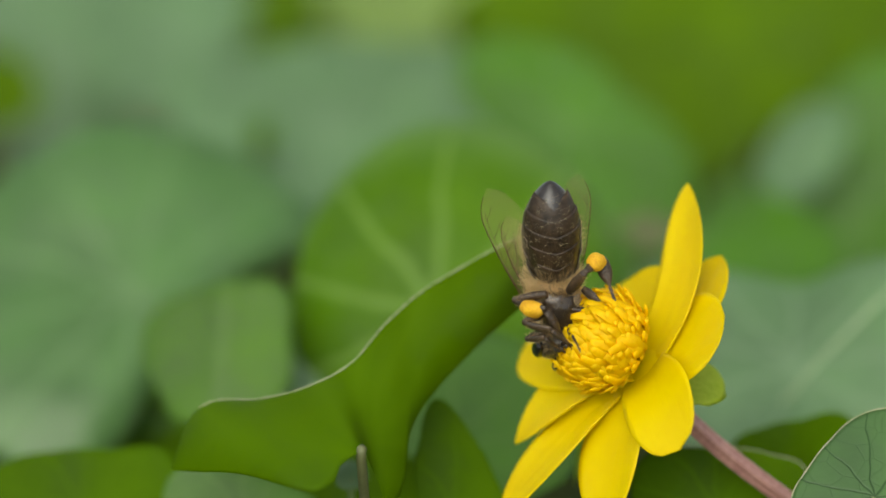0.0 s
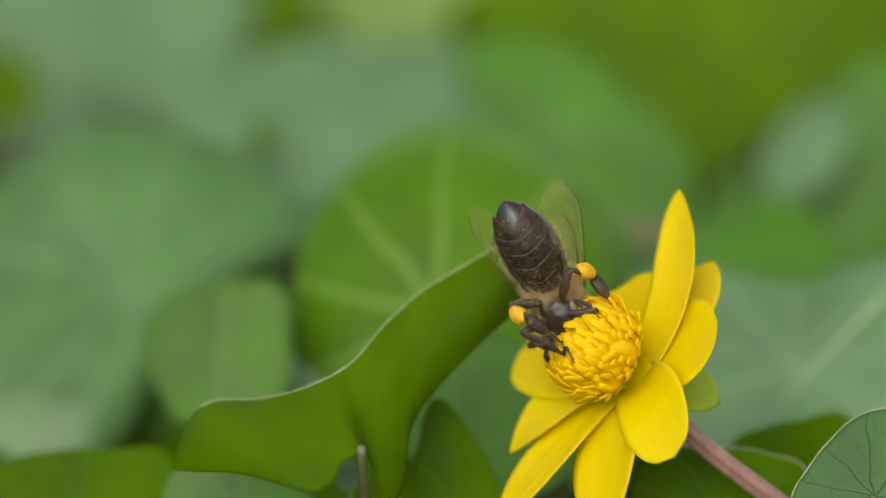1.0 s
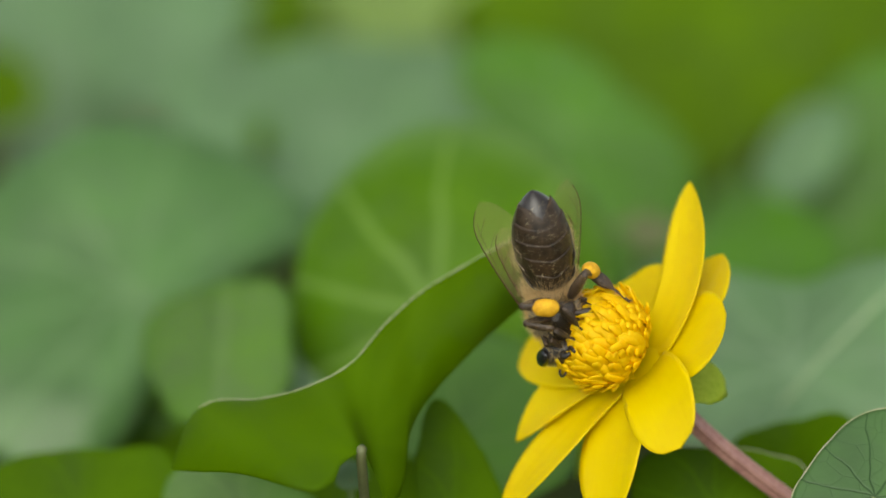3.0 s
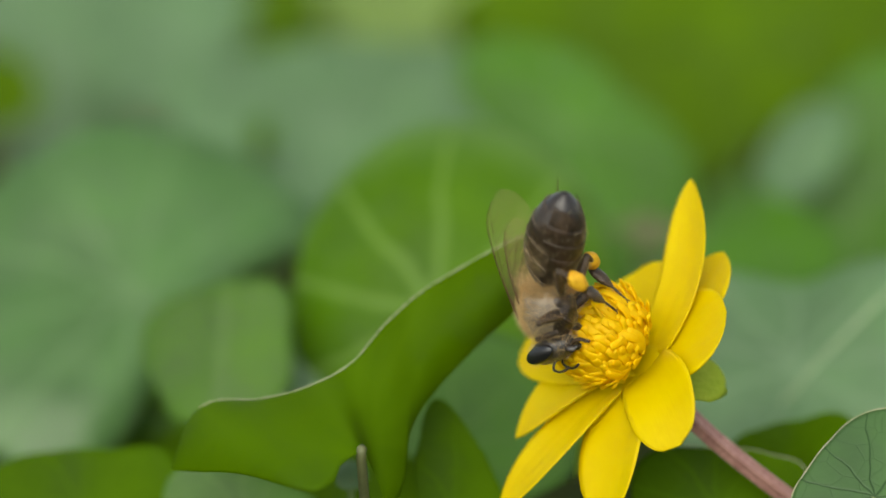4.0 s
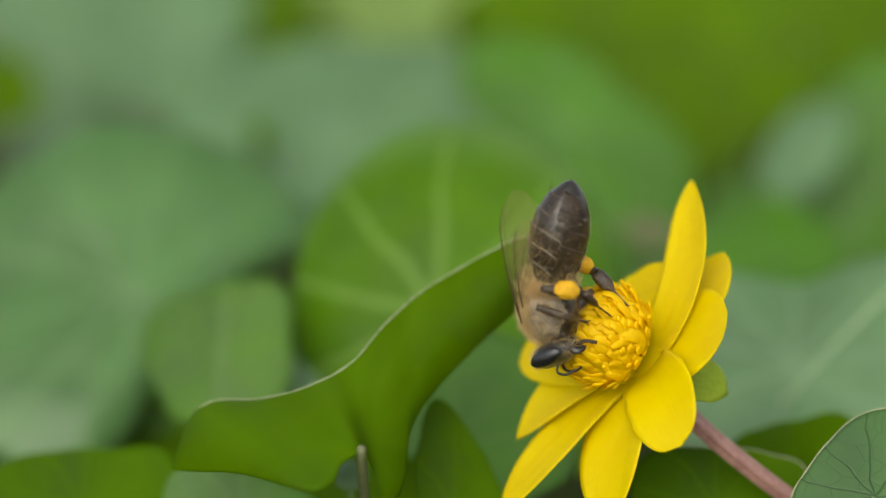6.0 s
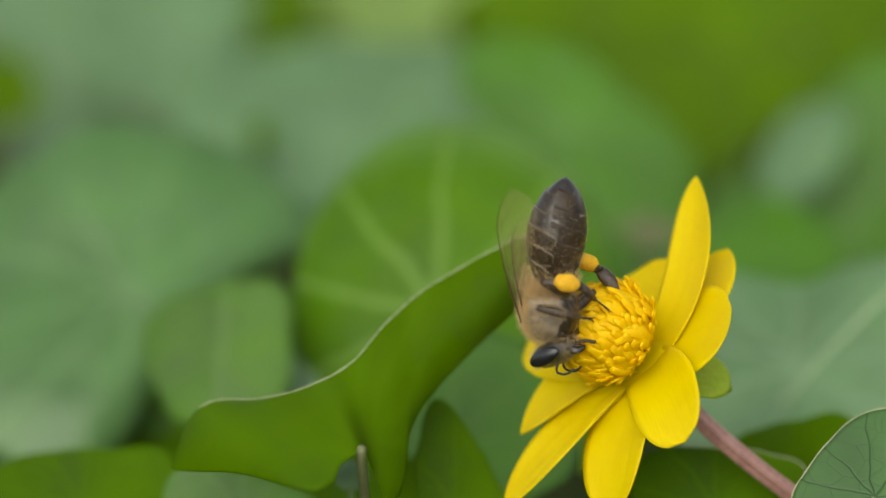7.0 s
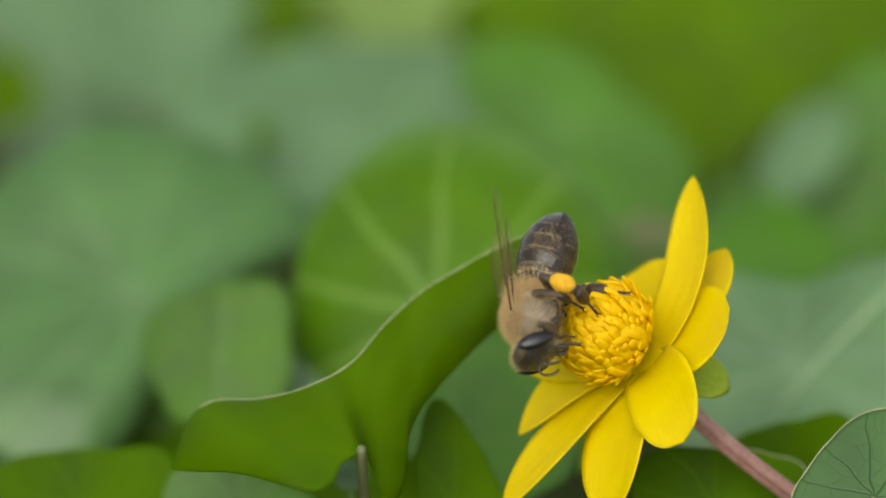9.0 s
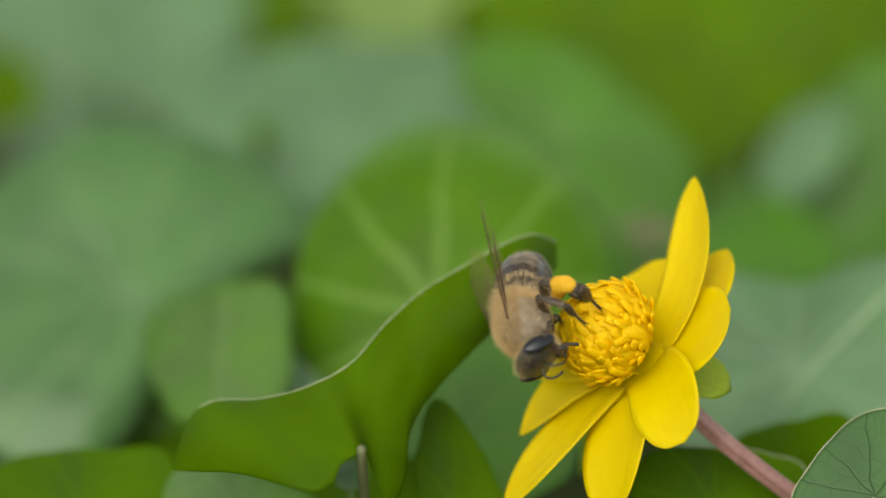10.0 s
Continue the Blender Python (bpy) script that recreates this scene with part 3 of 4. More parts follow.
leaf((-22, 177.9, 20.1), (0, -0.88, 0.48), (0.99, 0.03, 0.11), 9, LEAF_OLIVE, seed=19)
leaf((-5.8, 183.1, 20.1), (0, -0.45, 0.89), (0, 0.24, 0.97), 30, LEAF_PALE, seed=20, middle=0,
     knots=[(-161, 12.6), (-119, 12.5), (-58, 15.9), (-3, 14.0), (56, 14.7), (109, 12.7), (154, 11.8)])
leaf((5.8, 132.8, 25.5), (0, -1, -0.08), (0.22, 0.24, 0.95), 7, LEAF_OLIVE, seed=29)
leaf((-53.6, 130.9, 17.6), (0.31, -0.83, 0.47), (0, 0.24, 0.97), 8, LEAF_OLIVE, seed=21)


def carpet():
    """The rest of the patch: leaves lying close over the soil."""
    rng = random.Random(7)
    mats = [LEAF, LEAF_BLUE, LEAF_YELLOW]
    kinds = []
    for i in range(6):
        th = leaf((0, 0, 18 + 3 * (i % 3)), (0.2 * math.cos(i * 2), 0.2 * math.sin(i * 2), 1), (1, 0, 0), 15 + 2 * i, mats[i % 3], foot=(-9, 0, -3), seed=30 + i, cup=-0.06)
        kinds.append(th)
        th.matrix_basis = put((-170 + 60 * i, 330 + 17 * (i % 4), -8))
    for i in range(250):
        y = rng.uniform(40, 330)
        x = rng.uniform(-1, 1) * (80 + 0.3 * y)
        if y < 210 and abs(x) < 0.19 * (y + 170) + 16:
            continue
        copy_thing(rng.choice(kinds), put((x, y, -3 - rng.uniform(0, 6))) @ Matrix.Rotation(rng.uniform(0, 6.28), 4, "Z"))
    verts, faces = [], []
    for i in range(4100):
        y = rng.uniform(250, 1100)
        x = rng.uniform(-1, 1) * (110 + 0.35 * y)
        if i >= 900:
            # the patch goes on to all sides and behind
            x, y = rng.uniform(-900, 900), rng.uniform(-700, 1300)
            if (y > 230 and abs(x) < 120 + 0.35 * y) or (abs(x) < 150 and -260 < y <= 230):
                continue
        size, turn = rng.uniform(13, 24), rng.uniform(0, 6.28)
        m = Matrix.Translation((x, y, rng.uniform(8, 26))) @ Matrix.Rotation(turn, 4, "Z") @ Matrix.Rotation(rng.uniform(-0.5, 0.3), 4, "Y")
        first = len(verts)
        verts.append(m @ Vector((0, 0, 0)))
        for k in range(14):
            a = 2 * math.pi * k / 14
            r = size * (0.66 + 0.34 * math.cos(a))
            verts.append(m @ Vector((r * math.cos(a), r * math.sin(a), -0.006 * r * r)))
        verts.append(m @ Vector((0, 0, -0.6)))
        for k in range(14):
            j = (k + 1) % 14
            faces.append((first, first + 1 + k, first + 1 + j))
            faces.append((first + 15, first + 1 + j, first + 1 + k))
        foot = first + 16
        for p in ((-0.5, -0.5), (0.5, -0.5), (0.0, 0.6)):
            verts.append(Vector((m.translation.x + p[0], m.translation.y + p[1], -4)))
        faces += [(first, foot, foot + 1), (first, foot + 1, foot + 2), (first, foot + 2, foot)]
    me = bpy.data.meshes.new("undergrowth")
    me.from_pydata([v * MM for v in verts], [], faces)
    me.materials.append(FAR_LEAF)
    tagged(new("undergrowth", me), "dense green carpet of leaves farther off", "foliage", kind="stuff")


carpet()


def dry_petal():
    """A dried curl of old flower lying on the soil."""
    thing = new("fallen_petal")
    thing.matrix_basis = put((-30.9, 55.8, -2.7))
    tagged(thing, "dry pinkish fallen petal on the soil", "petal")
    bm = bmesh.new()
    blob(bm, (0, 0, 0.9), (1.7, 1.2, 0.5), 0.2)
    for v in bm.verts:
        v.co.z += 0.25 * v.co.x ** 2
    part("curl", bm, PINK, thing)


dry_petal()

# ---- flower ----
F0 = Vector((13.77, -0.06, 21.48))
AXIS, EX, EY = Vector((-0.679, -0.402, 0.615)), Vector((0.51, -0.86, 0)), Vector((0.529, 0.313, 0.789))
BASE = Vector((46.9, -1.4, -0.4))
flower = new("celandine_flower")
flower.matrix_basis = put(BASE)
tagged(flower, "bright yellow celandine flower on a reddish stem", "flower")
HEAD = Matrix((EX, EY, AXIS)).transposed().to_4x4()
HEAD.translation = (F0 - BASE) * MM


def petal(az, el, length, width, curl=0.0, cup=0.15, twist=0.0, tip=1.0, base=0.5, shift=0.0, label=""):
    """A petal from the flower's heart. tip: how pointed its end is; curl: bend away from the axis; cup: across."""
    length -= 0.9
    el += math.degrees(curl) / 2
    bm = bmesh.new()
    nu, nv = 34, 13
    uvl = bm.loops.layers.uv.new("uv")
    where = {}
    sheets = []
    for side in (0.5, -0.5):
        rows = []
        for i in range(nu + 1):
            u = i / nu
            w = width * 0.5 * (base + (1 - base) * math.sin(math.pi / 2 * min(1, u / 0.6)))
            if u > 0.5:
                w *= max(0.0, 1 - ((u - 0.5) / 0.5) ** 2.2) ** (0.5 * tip)
            w = max(w, 0.04)
            row = []
            for j in range(nv + 1):
                v = 2 * j / nv - 1
                a = curl * u
                x = length * (math.sin(a) / a * u if abs(a) > 1e-3 else u)
                z = -length * ((1 - math.cos(a)) / a * u if abs(a) > 1e-3 else 0)
                y = v * w + shift * math.sin(math.pi * u ** 0.8)
                z += cup * w * v * v + 0.05 * noise.noise(Vector((u * 5, v * 3, az))) + 0.03 * math.sin(v * 14 + az) * u
                z += math.tan(twist) * y * u
                row.append(bm.verts.new((0.9 + x, y, z + side * 0.09)))
                where[row[-1]] = (u, 0.5 + 0.5 * v * w / (width * 0.5))
            rows.append(row)
        sheets.append(rows)
    for rows, flip in ((sheets[0], False), (sheets[1], True)):
        for i in range(nu):
            for j in range(nv):
                f = (rows[i][j], rows[i + 1][j], rows[i + 1][j + 1], rows[i][j + 1])
                bm.faces.new(f[::-1] if flip else f)
    a, b = sheets
    loop = [(i, 0) for i in range(nu + 1)] + [(nu, j) for j in range(1, nv + 1)] + [(i, nv) for i in range(nu - 1, -1, -1)] + [(0, j) for j in range(nv - 1, 0, -1)]
    for (i, j), (k, q) in zip(loop, loop[1:] + loop[:1]):
        bm.faces.new((a[i][j], b[i][j], b[k][q], a[k][q]))
    bmesh.ops.recalc_face_normals(bm, faces=bm.faces)
    for f in bm.faces:
        for lp in f.loops:
            lp[uvl].uv = where[lp.vert]
    bm.transform(Matrix.Rotation(radians(az), 4, "Z") @ Matrix.Rotation(radians(-el), 4, "Y"))
    return part("petal", bm, PETAL, flower, label, HEAD)


petal(104, 12, 13.5, 4.0, tip=1.55, cup=0.16, base=0.95, shift=-1.6)
petal(95, -7, 9.9, 5.6, tip=1.5, base=0.95, shift=-0.4, cup=0.06)
petal(140, 4, 8.2, 7.4, tip=0.75, shift=-0.8)
petal(47, 5, 7.5, 7.0, tip=0.95, cup=0.06, base=0.72, shift=-0.1)
petal(-27, -2, 8.9, 5.4, tip=0.75, curl=0.8, base=0.75, shift=0.5)
petal(-70, -6, 11.0, 5.6, tip=0.7, curl=0.55, base=0.4)
petal(-103, 5, 14.2, 3.9, tip=1.2, curl=0.45, base=0.3)
petal(-123, 8, 10.9, 4.0, tip=1.7, curl=0.8, base=0.45, shift=-0.75)
petal(-162, 13, 10.6, 5.6, curl=0.5, base=0.6)


DOME = frame_of(F0 - BASE + Vector((-0.7, -0.21, 0.84)), EX, (-0.8, -0.28, 0.54))


def flower_heart():
    """The dome of curled stamens round a small knot of carpels."""
    bm = bmesh.new()
    blob(bm, (0, 0, 2.9), (3.0, 3.0, 2.3), 0.1)
    part("receptacle", bm, STAMEN, flower, "yellow heart of the flower", DOME)
    bm = bmesh.new()
    blob(bm, (0, 0, -0.2), (2.3, 2.3, 0.7), 0.05)
    part("flower_base", bm, PETAL, flower, "yellow base of the petals", HEAD)
    rng = random.Random(3)
    meshes = []
    for k in range(10):
        bm = bmesh.new()
        ln, arch = rng.uniform(1.7, 2.6), rng.uniform(0.2, 0.45)
        wide, hook = rng.uniform(0.86, 1.2), rng.uniform(0.0, 0.28)
        pts = [(ln * (i / 8 - 0.5), 0.10 * math.sin(k + i * 0.5), arch * (1 - (2 * i / 8 - 1.0) ** 2) - 0.18 + hook * max(0, i / 8 - 0.55)) for i in range(9)]
        tube(bm, pts, [wide * (0.10 + 0.24 * math.sin(math.pi * min(1, 0.12 + 0.80 * i / 8)) ** 0.6) for i in range(9)], 8, flat=0.36, side=(0, 1, 0))
        ob = part("stamen", bm, STAMEN, flower)
        meshes.append(ob.data)
        bpy.data.objects.remove(ob)
    under = bmesh.new()
    count = 560
    for i in range(count):
        up = -0.97 + 1.93 * (i + 0.5) / count
        lat, az = math.asin(max(-1, min(0.97, up))), i * 2.39996 + rng.gauss(0, 0.06)
        outer = i % 2 == 0
        r = rng.uniform(0.97, 1.09) if outer else rng.uniform(0.94, 1.01)
        wide, tall = 3.02 * math.cos(lat) ** 0.8, 2.3 * math.copysign(abs(math.sin(lat)) ** 0.85, lat)
        place = Vector((wide * math.cos(az) * r, wide * math.sin(az) * r, 2.95 + tall * r))
        out = Vector((math.cos(lat) * math.cos(az), math.cos(lat) * math.sin(az), math.sin(lat)))
        along = Vector((-math.sin(lat) * math.cos(az), -math.sin(lat) * math.sin(az), math.cos(lat)))
        side = out.cross(along)
        along = along + side * rng.gauss(0, 0.28) + out * (rng.uniform(-0.12, 0.18) + (0.55 if rng.random() < 0.42 else 0.0))
        mesh = rng.choice(meshes)
        if outer:
            ob = new("stamen", mesh)
            ob.parent = flower
            ob.matrix_basis = DOME @ aimed(place, along, out)
        else:
            first = len(under.verts)
            under.from_mesh(mesh)
            under.verts.ensure_lookup_table()
            bmesh.ops.transform(under, matrix=Matrix.Scale(1000, 4) @ aimed(place, along, out), verts=under.verts[first:])
    tagged(part("stamen_bed", under, STAMEN, flower, "yellow stamens packed below the outer ones", DOME), kind="stuff")
    for i in range(18):
        bm = bmesh.new()
        a, r = i * 2.4, 0.19 * math.sqrt(i)
        blob(bm, (r * math.cos(a), r * math.sin(a), 5.65 - 0.35 * r * r), (0.2, 0.2, 0.34), 0.2, detail=2, seed=i)
        part("carpel", bm, STAMEN, flower, "", DOME)


flower_heart()


def sepals():
    for az, el, ln in ((32, -44, 5.1), (-136, -7, 11.9), (-101, 5, 7.5)):
        bm = bmesh.new()
        blob(bm, (ln * 0.55, 0, 0), (ln * 0.5, 1.9, 0.35), 0.15)
        for v in bm.verts:
            v.co.z += 0.10 * v.co.y ** 2 - 0.03 * v.co.x ** 2
        bm.transform(Matrix.Translation((0, 0, -0.5)) @ Matrix.Rotation(radians(az), 4, "Z") @ Matrix.Rotation(radians(-el), 4, "Y"))
        part("sepal", bm, SEPAL, flower, "green sepal", HEAD)


sepals()


def flower_stem():
    bm = bmesh.new()
    path = spline([F0 - BASE - AXIS * 0.2, Vector((16.1, 1.2, 18.4)) - BASE, Vector((19.3, 1, 15.4)) - BASE, Vector((23.9, 0.6, 11.9)) - BASE, Vector((29.1, 0.3, 8.3)) - BASE, (0, 0, -6)], 10)
    tube(bm, path, 0.6, 40, ridge=0.14)
    part("stem", bm, STEM, flower, "reddish brown ridged stem")


flower_stem()

# ---- bee ----
bee = new("honey_bee")
tagged(bee, "brown honey bee with orange pollen loads feeding on the flower", "bee")


def bee_body():
    rng = random.Random(11)
    bm = bmesh.new()
    blob(bm, (0, 0, 0), (2.1, 1.9, 1.85), 0.06, detail=4)
    thorax = part("thorax", bm, THORAX, bee)
    bm = bmesh.new()
    blob(bm, (0.15, 0, -0.95), (1.75, 1.35, 1.05), 0.12, detail=4, seed=2.0)
    part("sternum", bm, CHITIN_BROWN, thorax, "dark brown underside")
    bm = bmesh.new()
    hairs(bm, (0, 0, 0), (2.1, 1.9, 1.85), 16000, 0.62, 0.0065, rng, keep=lambda d: rng.random() < (1.0 if d.z > 0.3 or d.x < -0.4 else 0.32 if d.z > -0.3 else 0.08), lean=(-0.35, 0, 0))
    hairs(bm, (-1.0, 0, 0.1), (1.2, 1.85, 1.8), 2600, 0.95, 0.0065, rng, keep=lambda d: d.x < -0.2, lean=(-0.7, 0, 0))
    part("thorax_hair", bm, HAIR, thorax, "tawny hair")
    # head
    bm = bmesh.new()
    blob(bm, (0, 0, 0), (0.9, 1.76, 1.66), 0.05, detail=4)
    for v in bm.verts:
        if v.co.z < -0.4:
            v.co.y *= 1 + 0.3 * (v.co.z + 0.4)
    head = part("head", bm, FACE, bee, "", put((2.75, 0, -0.35)) @ pose(0, 0, 0, 0, 25, 0))
    for s in (1, -1):
        bm = bmesh.new()
        blob(bm, (0.08, s * 1.48, 0.12), (0.58, 0.42, 1.2), detail=4)
        part("eye", bm, EYE_BLACK, head, "glossy black compound eye")
        bm = bmesh.new()
        tube(bm, spline([(0.7, s * 0.3, -0.1), (1.05, s * 0.5, 0.2), (1.35, s * 0.65, 0.2)], 4), 0.085, 8)
        tube(bm, spline([(1.35, s * 0.65, 0.2), (1.6, s * 0.65, -0.15), (1.68, s * 0.6, -0.55), (1.6, s * 0.5, -1.0)], 5), 0.09, 8)
        part("antenna", bm, CHITIN, head, "black elbowed antenna")
        bm = bmesh.new()
        tube(bm, spline([(0.2, s * 0.45, -1.3), (0.55, s * 0.4, -1.7), (0.5, s * 0.1, -2.1)], 4), [0.26, 0.28, 0.3, 0.3, 0.28, 0.24, 0.2, 0.16, 0.08], 8, flat=0.6)
        part("mandible", bm, CHITIN, head)
    bm = bmesh.new()
    tube(bm, spline([(0.2, 0, -1.4), (0.15, 0, -2.2), (0.6, 0, -3.0)], 5), 0.13, 8)
    part("tongue", bm, LEG, head, "brown tongue")
    bm = bmesh.new()
    hairs(bm, (0, 0, 0), (0.9, 1.76, 1.66), 1300, 0.45, 0.008, rng, keep=lambda d: abs(d.y) < 0.75 and d.x < 0.5)
    hairs(bm, (0, 0, 0), (0.9, 1.74, 1.64), 250, 0.22, 0.006, rng, keep=lambda d: abs(d.y) < 0.72 and d.x > 0.3)
    part("head_hair", bm, HAIR, head, "tawny hair")
    # abdomen, in six overlapping plates
    prof = lambda q: 2.1 * (1 - 0.5 * ((0.45 - q) / 0.45) ** 2.2) if q < 0.45 else 2.1 * max(0.0, 1 - ((q - 0.45) / 0.55) ** 2.2) ** 0.76
    total = 7.15
    bm = bmesh.new()
    lathe(bm, [(-total * q, max(0.05, prof(q) * 0.955), max(0.05, prof(q) * 0.90), -0.15 - 0.4 * q * q) for q in [0.005 + 0.99 * i / 30 for i in range(31)]], 28)
    abdomen = part("abdomen", bm, CHITIN_BROWN, bee, "dark brown banded abdomen", put((-1.9, 0, -0.1)))
    cuts = [0.0, 0.19, 0.36, 0.52, 0.67, 0.83, 0.995]
    for k in range(6):
        q0, q1 = cuts[k], min(0.998, cuts[k + 1] + 0.025)
        for a0, a1, lift in ((-25, 205, 1.0), (192, 348, 0.985)):
            bm, rim, grid = bmesh.new(), [], []
            n = 22
            for i in range(9):
                q = q0 + (q1 - q0) * i / 8
                r = max(0.03, prof(max(q, 0.004)) * 0.95 * (0.985 + (0.036 if lift == 1.0 else 0.024) * i / 8) * lift)
                line = []
                for j in range(n + 1):
                    a = radians(a0 + (a1 - a0) * j / n)
                    v = abs(2 * j / n - 1)
                    bow = (q1 - q0) * total * i / 8 * (0.6 * (v ** 3 - 0.15) if lift == 1.0 else 0.5 * (0.4 - v)) * (1 if k < 5 else 0)
                    line.append(Vector((-total * q + bow, r * math.cos(a), -0.15 - 0.4 * q * q + r * math.sin(a))))
                grid.append(line)
            grid.append([p + Vector((0.02, -0.05 * p.y, -0.05 * (p.z + 0.3))) for p in grid[-1]])
            rows = [[bm.verts.new(p) for p in line] for line in grid]
            for u, w in zip(rows, rows[1:]):
                for j in range(n):
                    bm.faces.new((u[j], u[j + 1], w[j + 1], w[j]))
            plate = part("plate", bm, CHITIN if k > 4 else CHITIN_BROWN if lift == 1.0 else CHITIN_UNDER, abdomen)
            if k < 5 and lift == 1.0:
                bm = bmesh.new()
                edge = [line[0] for line in grid[2:8]] + grid[8] + [line[n] for line in reversed(grid[2:8])]
                tube(bm, edge, [0.016 + 0.008 * rng.random() for _ in edge], 6)
                part("plate_rim", bm, PLATE_RIM, abdomen, "pale thin rim of a plate")
        if k < 5:
            bm = bmesh.new()
            q = q1 - 0.004
            r, cz = prof(q) * 1.0, -0.15 - 0.4 * q * q
            for i in range(900):
                a = rng.uniform(-0.4, 3.54)
                root = Vector((-total * q + 0.25, r * math.cos(a) * 0.98, cz + r * 0.95 * math.sin(a) * 0.98))
                way = Vector((-1, 0.2 * math.cos(a), 0.2 * math.sin(a))) * rng.uniform(0.06, 0.32)
                side = Vector((0, -math.sin(a), math.cos(a))) * 0.0045
                bm.faces.new((bm.verts.new(root + side), bm.verts.new(root - side), bm.verts.new(root + way + Vector((0, rng.gauss(0, 0.04), rng.gauss(0, 0.04))))))
            part("band", bm, BAND, abdomen, "pale hair band")
    bm = bmesh.new()
    hairs(bm, (-3.1, 0, -0.2), (3.2, 2.12, 2.0), 500, 0.40, 0.003, rng, lean=(-0.35, 0, 0))
    hairs(bm, (-0.4, 0, -0.1), (0.95, 1.95, 1.85), 1700, 0.6, 0.008, rng, lean=(-0.6, 0, 0))
    hairs(bm, (-2.9, 0, -0.2), (3.0, 2.12, 2.0), 500, 0.42, 0.0026, rng, lean=(-0.3, 0, 0))
    hairs(bm, (-2.9, 0, -0.2), (3.0, 2.12, 2.0), 800, 0.5, 0.0028, rng, keep=lambda d: abs(d.y) > 0.88, lean=(-0.1, 0, 0))
    part("abdomen_hair", bm, HAIR, abdomen, "fine tawny hair")
    bm = bmesh.new()
    for i in range(520):
        q, a = rng.uniform(0.12, 0.9), rng.gauss(-1.45, 0.6)
        if noise.noise(Vector((q * 9, a * 2.5, 0))) < -0.05:
            continue
        r = prof(q) * 1.02
        blob(bm, (-total * q, r * math.cos(a), -0.15 - 0.4 * q * q + 0.95 * r * math.sin(a)), [rng.uniform(0.008, 0.028)] * 3, detail=1)
    part("pollen_dust", bm, DUST, abdomen, "pale pollen grains")
    return head, abdomen


HEAD_PART, ABDOMEN = bee_body()


def wing(name, root, length, width, yaw, pitch, roll, s):
    """A clear wing with dark veins; it points back from its root."""
    bm = bmesh.new()
    n = 26

    def lead(u):
        return width * (0.10 * math.sin(math.pi * u) - 0.42 * max(0.0, (u - 0.72) / 0.28) ** 2.4)

    def trail(u):
        if u < 0.66:
            k = u / 0.66
            return -width * (0.05 + 0.92 * k * k * (3 - 2 * k))
        return -width * (0.42 + 0.55 * math.sqrt(max(0.0, 1 - ((u - 0.66) / 0.34) ** 2)))

    rows = []
    for i in range(n + 1):
        u = i / n
        a, b = lead(u), min(trail(u), lead(u) - 0.12)
        rows.append([bm.verts.new((-length * u, (a + (b - a) * k / 6) * s, 0.06 * math.sin(k * 1.8) * (1 - u))) for k in range(7)])
    for a, b in zip(rows, rows[1:]):
        for k in range(6):
            bm.faces.new((a[k], a[k + 1], b[k + 1], b[k]))
    m = put(root) @ pose(0, 0, 0, roll, pitch, yaw)
    w = part(name, bm, WING, bee, "clear amber-tinted wing", m)
    bm = bmesh.new()
    tube(bm, [(-length * i / 20, lead(i / 20) * s, 0.02) for i in range(20)], [0.074 - 0.0028 * i for i in range(20)], 6)
    part("vein", bm, WING_VEIN, w, "dark brown wing vein")
    for a, b, c in ((0.05, -0.10, 0.85), (0.08, -0.3, 0.7), (0.10, -0.52, 0.62), (0.1, -0.75, 0.5)):
        pts = []
        for i in range(13):
            u = a + (c - a) * i / 12
            pts.append((-length * u, (lead(u) + (trail(u) - lead(u)) * (-b) * (0.6 + 0.5 * i / 12) * min(1, 0.4 + i / 6)) * s, 0.02))
        bm = bmesh.new()
        tube(bm, pts, 0.014, 5)
        part("vein", bm, WING_VEIN, w)
    for u, a, b in ((0.42, 0.1, 0.5), (0.62, 0.1, 0.45), (0.5, 0.5, 0.8), (0.75, 0.08, 0.4)):
        pts = [(-length * (u + 0.04 * k), (lead(u) + (trail(u) - lead(u)) * (a + (b - a) * k / 3)) * s, 0.02) for k in range(4)]
        bm = bmesh.new()
        tube(bm, pts, 0.013, 5)
        part("vein", bm, WING_VEIN, w)
    return w


WINGS = []
for s, spread in ((1, 21), (-1, 13)):
    WINGS.append((wing("forewing", (0.6, s * 1.5, 1.35), 9.3, 3.1, -s * spread, -1, s * 32, s), (0.6, s * 1.5, 1.35), -s * spread, -1, s * 32))
    WINGS.append((wing("hindwing", (-0.2, s * 1.45, 1.2), 6.4, 2.1, -s * (spread - 3), -4, s * 32, s), (-0.2, s * 1.45, 1.2), -s * (spread - 3), -4, s * 32))

# legs: hip in the bee's space, the three lengths, which way the knee points
LEGS = [
    ("hind_leg", (-1.3, 1, -1.8), (2.4, 2.7, 3.2), ((-0.2, 0.7, 0.75), (-0.7, 0.8, 0.0)), 0.4),
    ("middle_leg", (0.0, 1, -1.5), (2.1, 2.0, 2.6), ((-0.3, 0.7, 0.7), (-0.3, 0.8, 0.2)), 0.37),
    ("front_leg", (1.3, 1, -1.4), (1.8, 1.7, 2.1), ((0.2, 0.7, 0.6), (0.2, 0.8, 0.2)), 0.31),
]


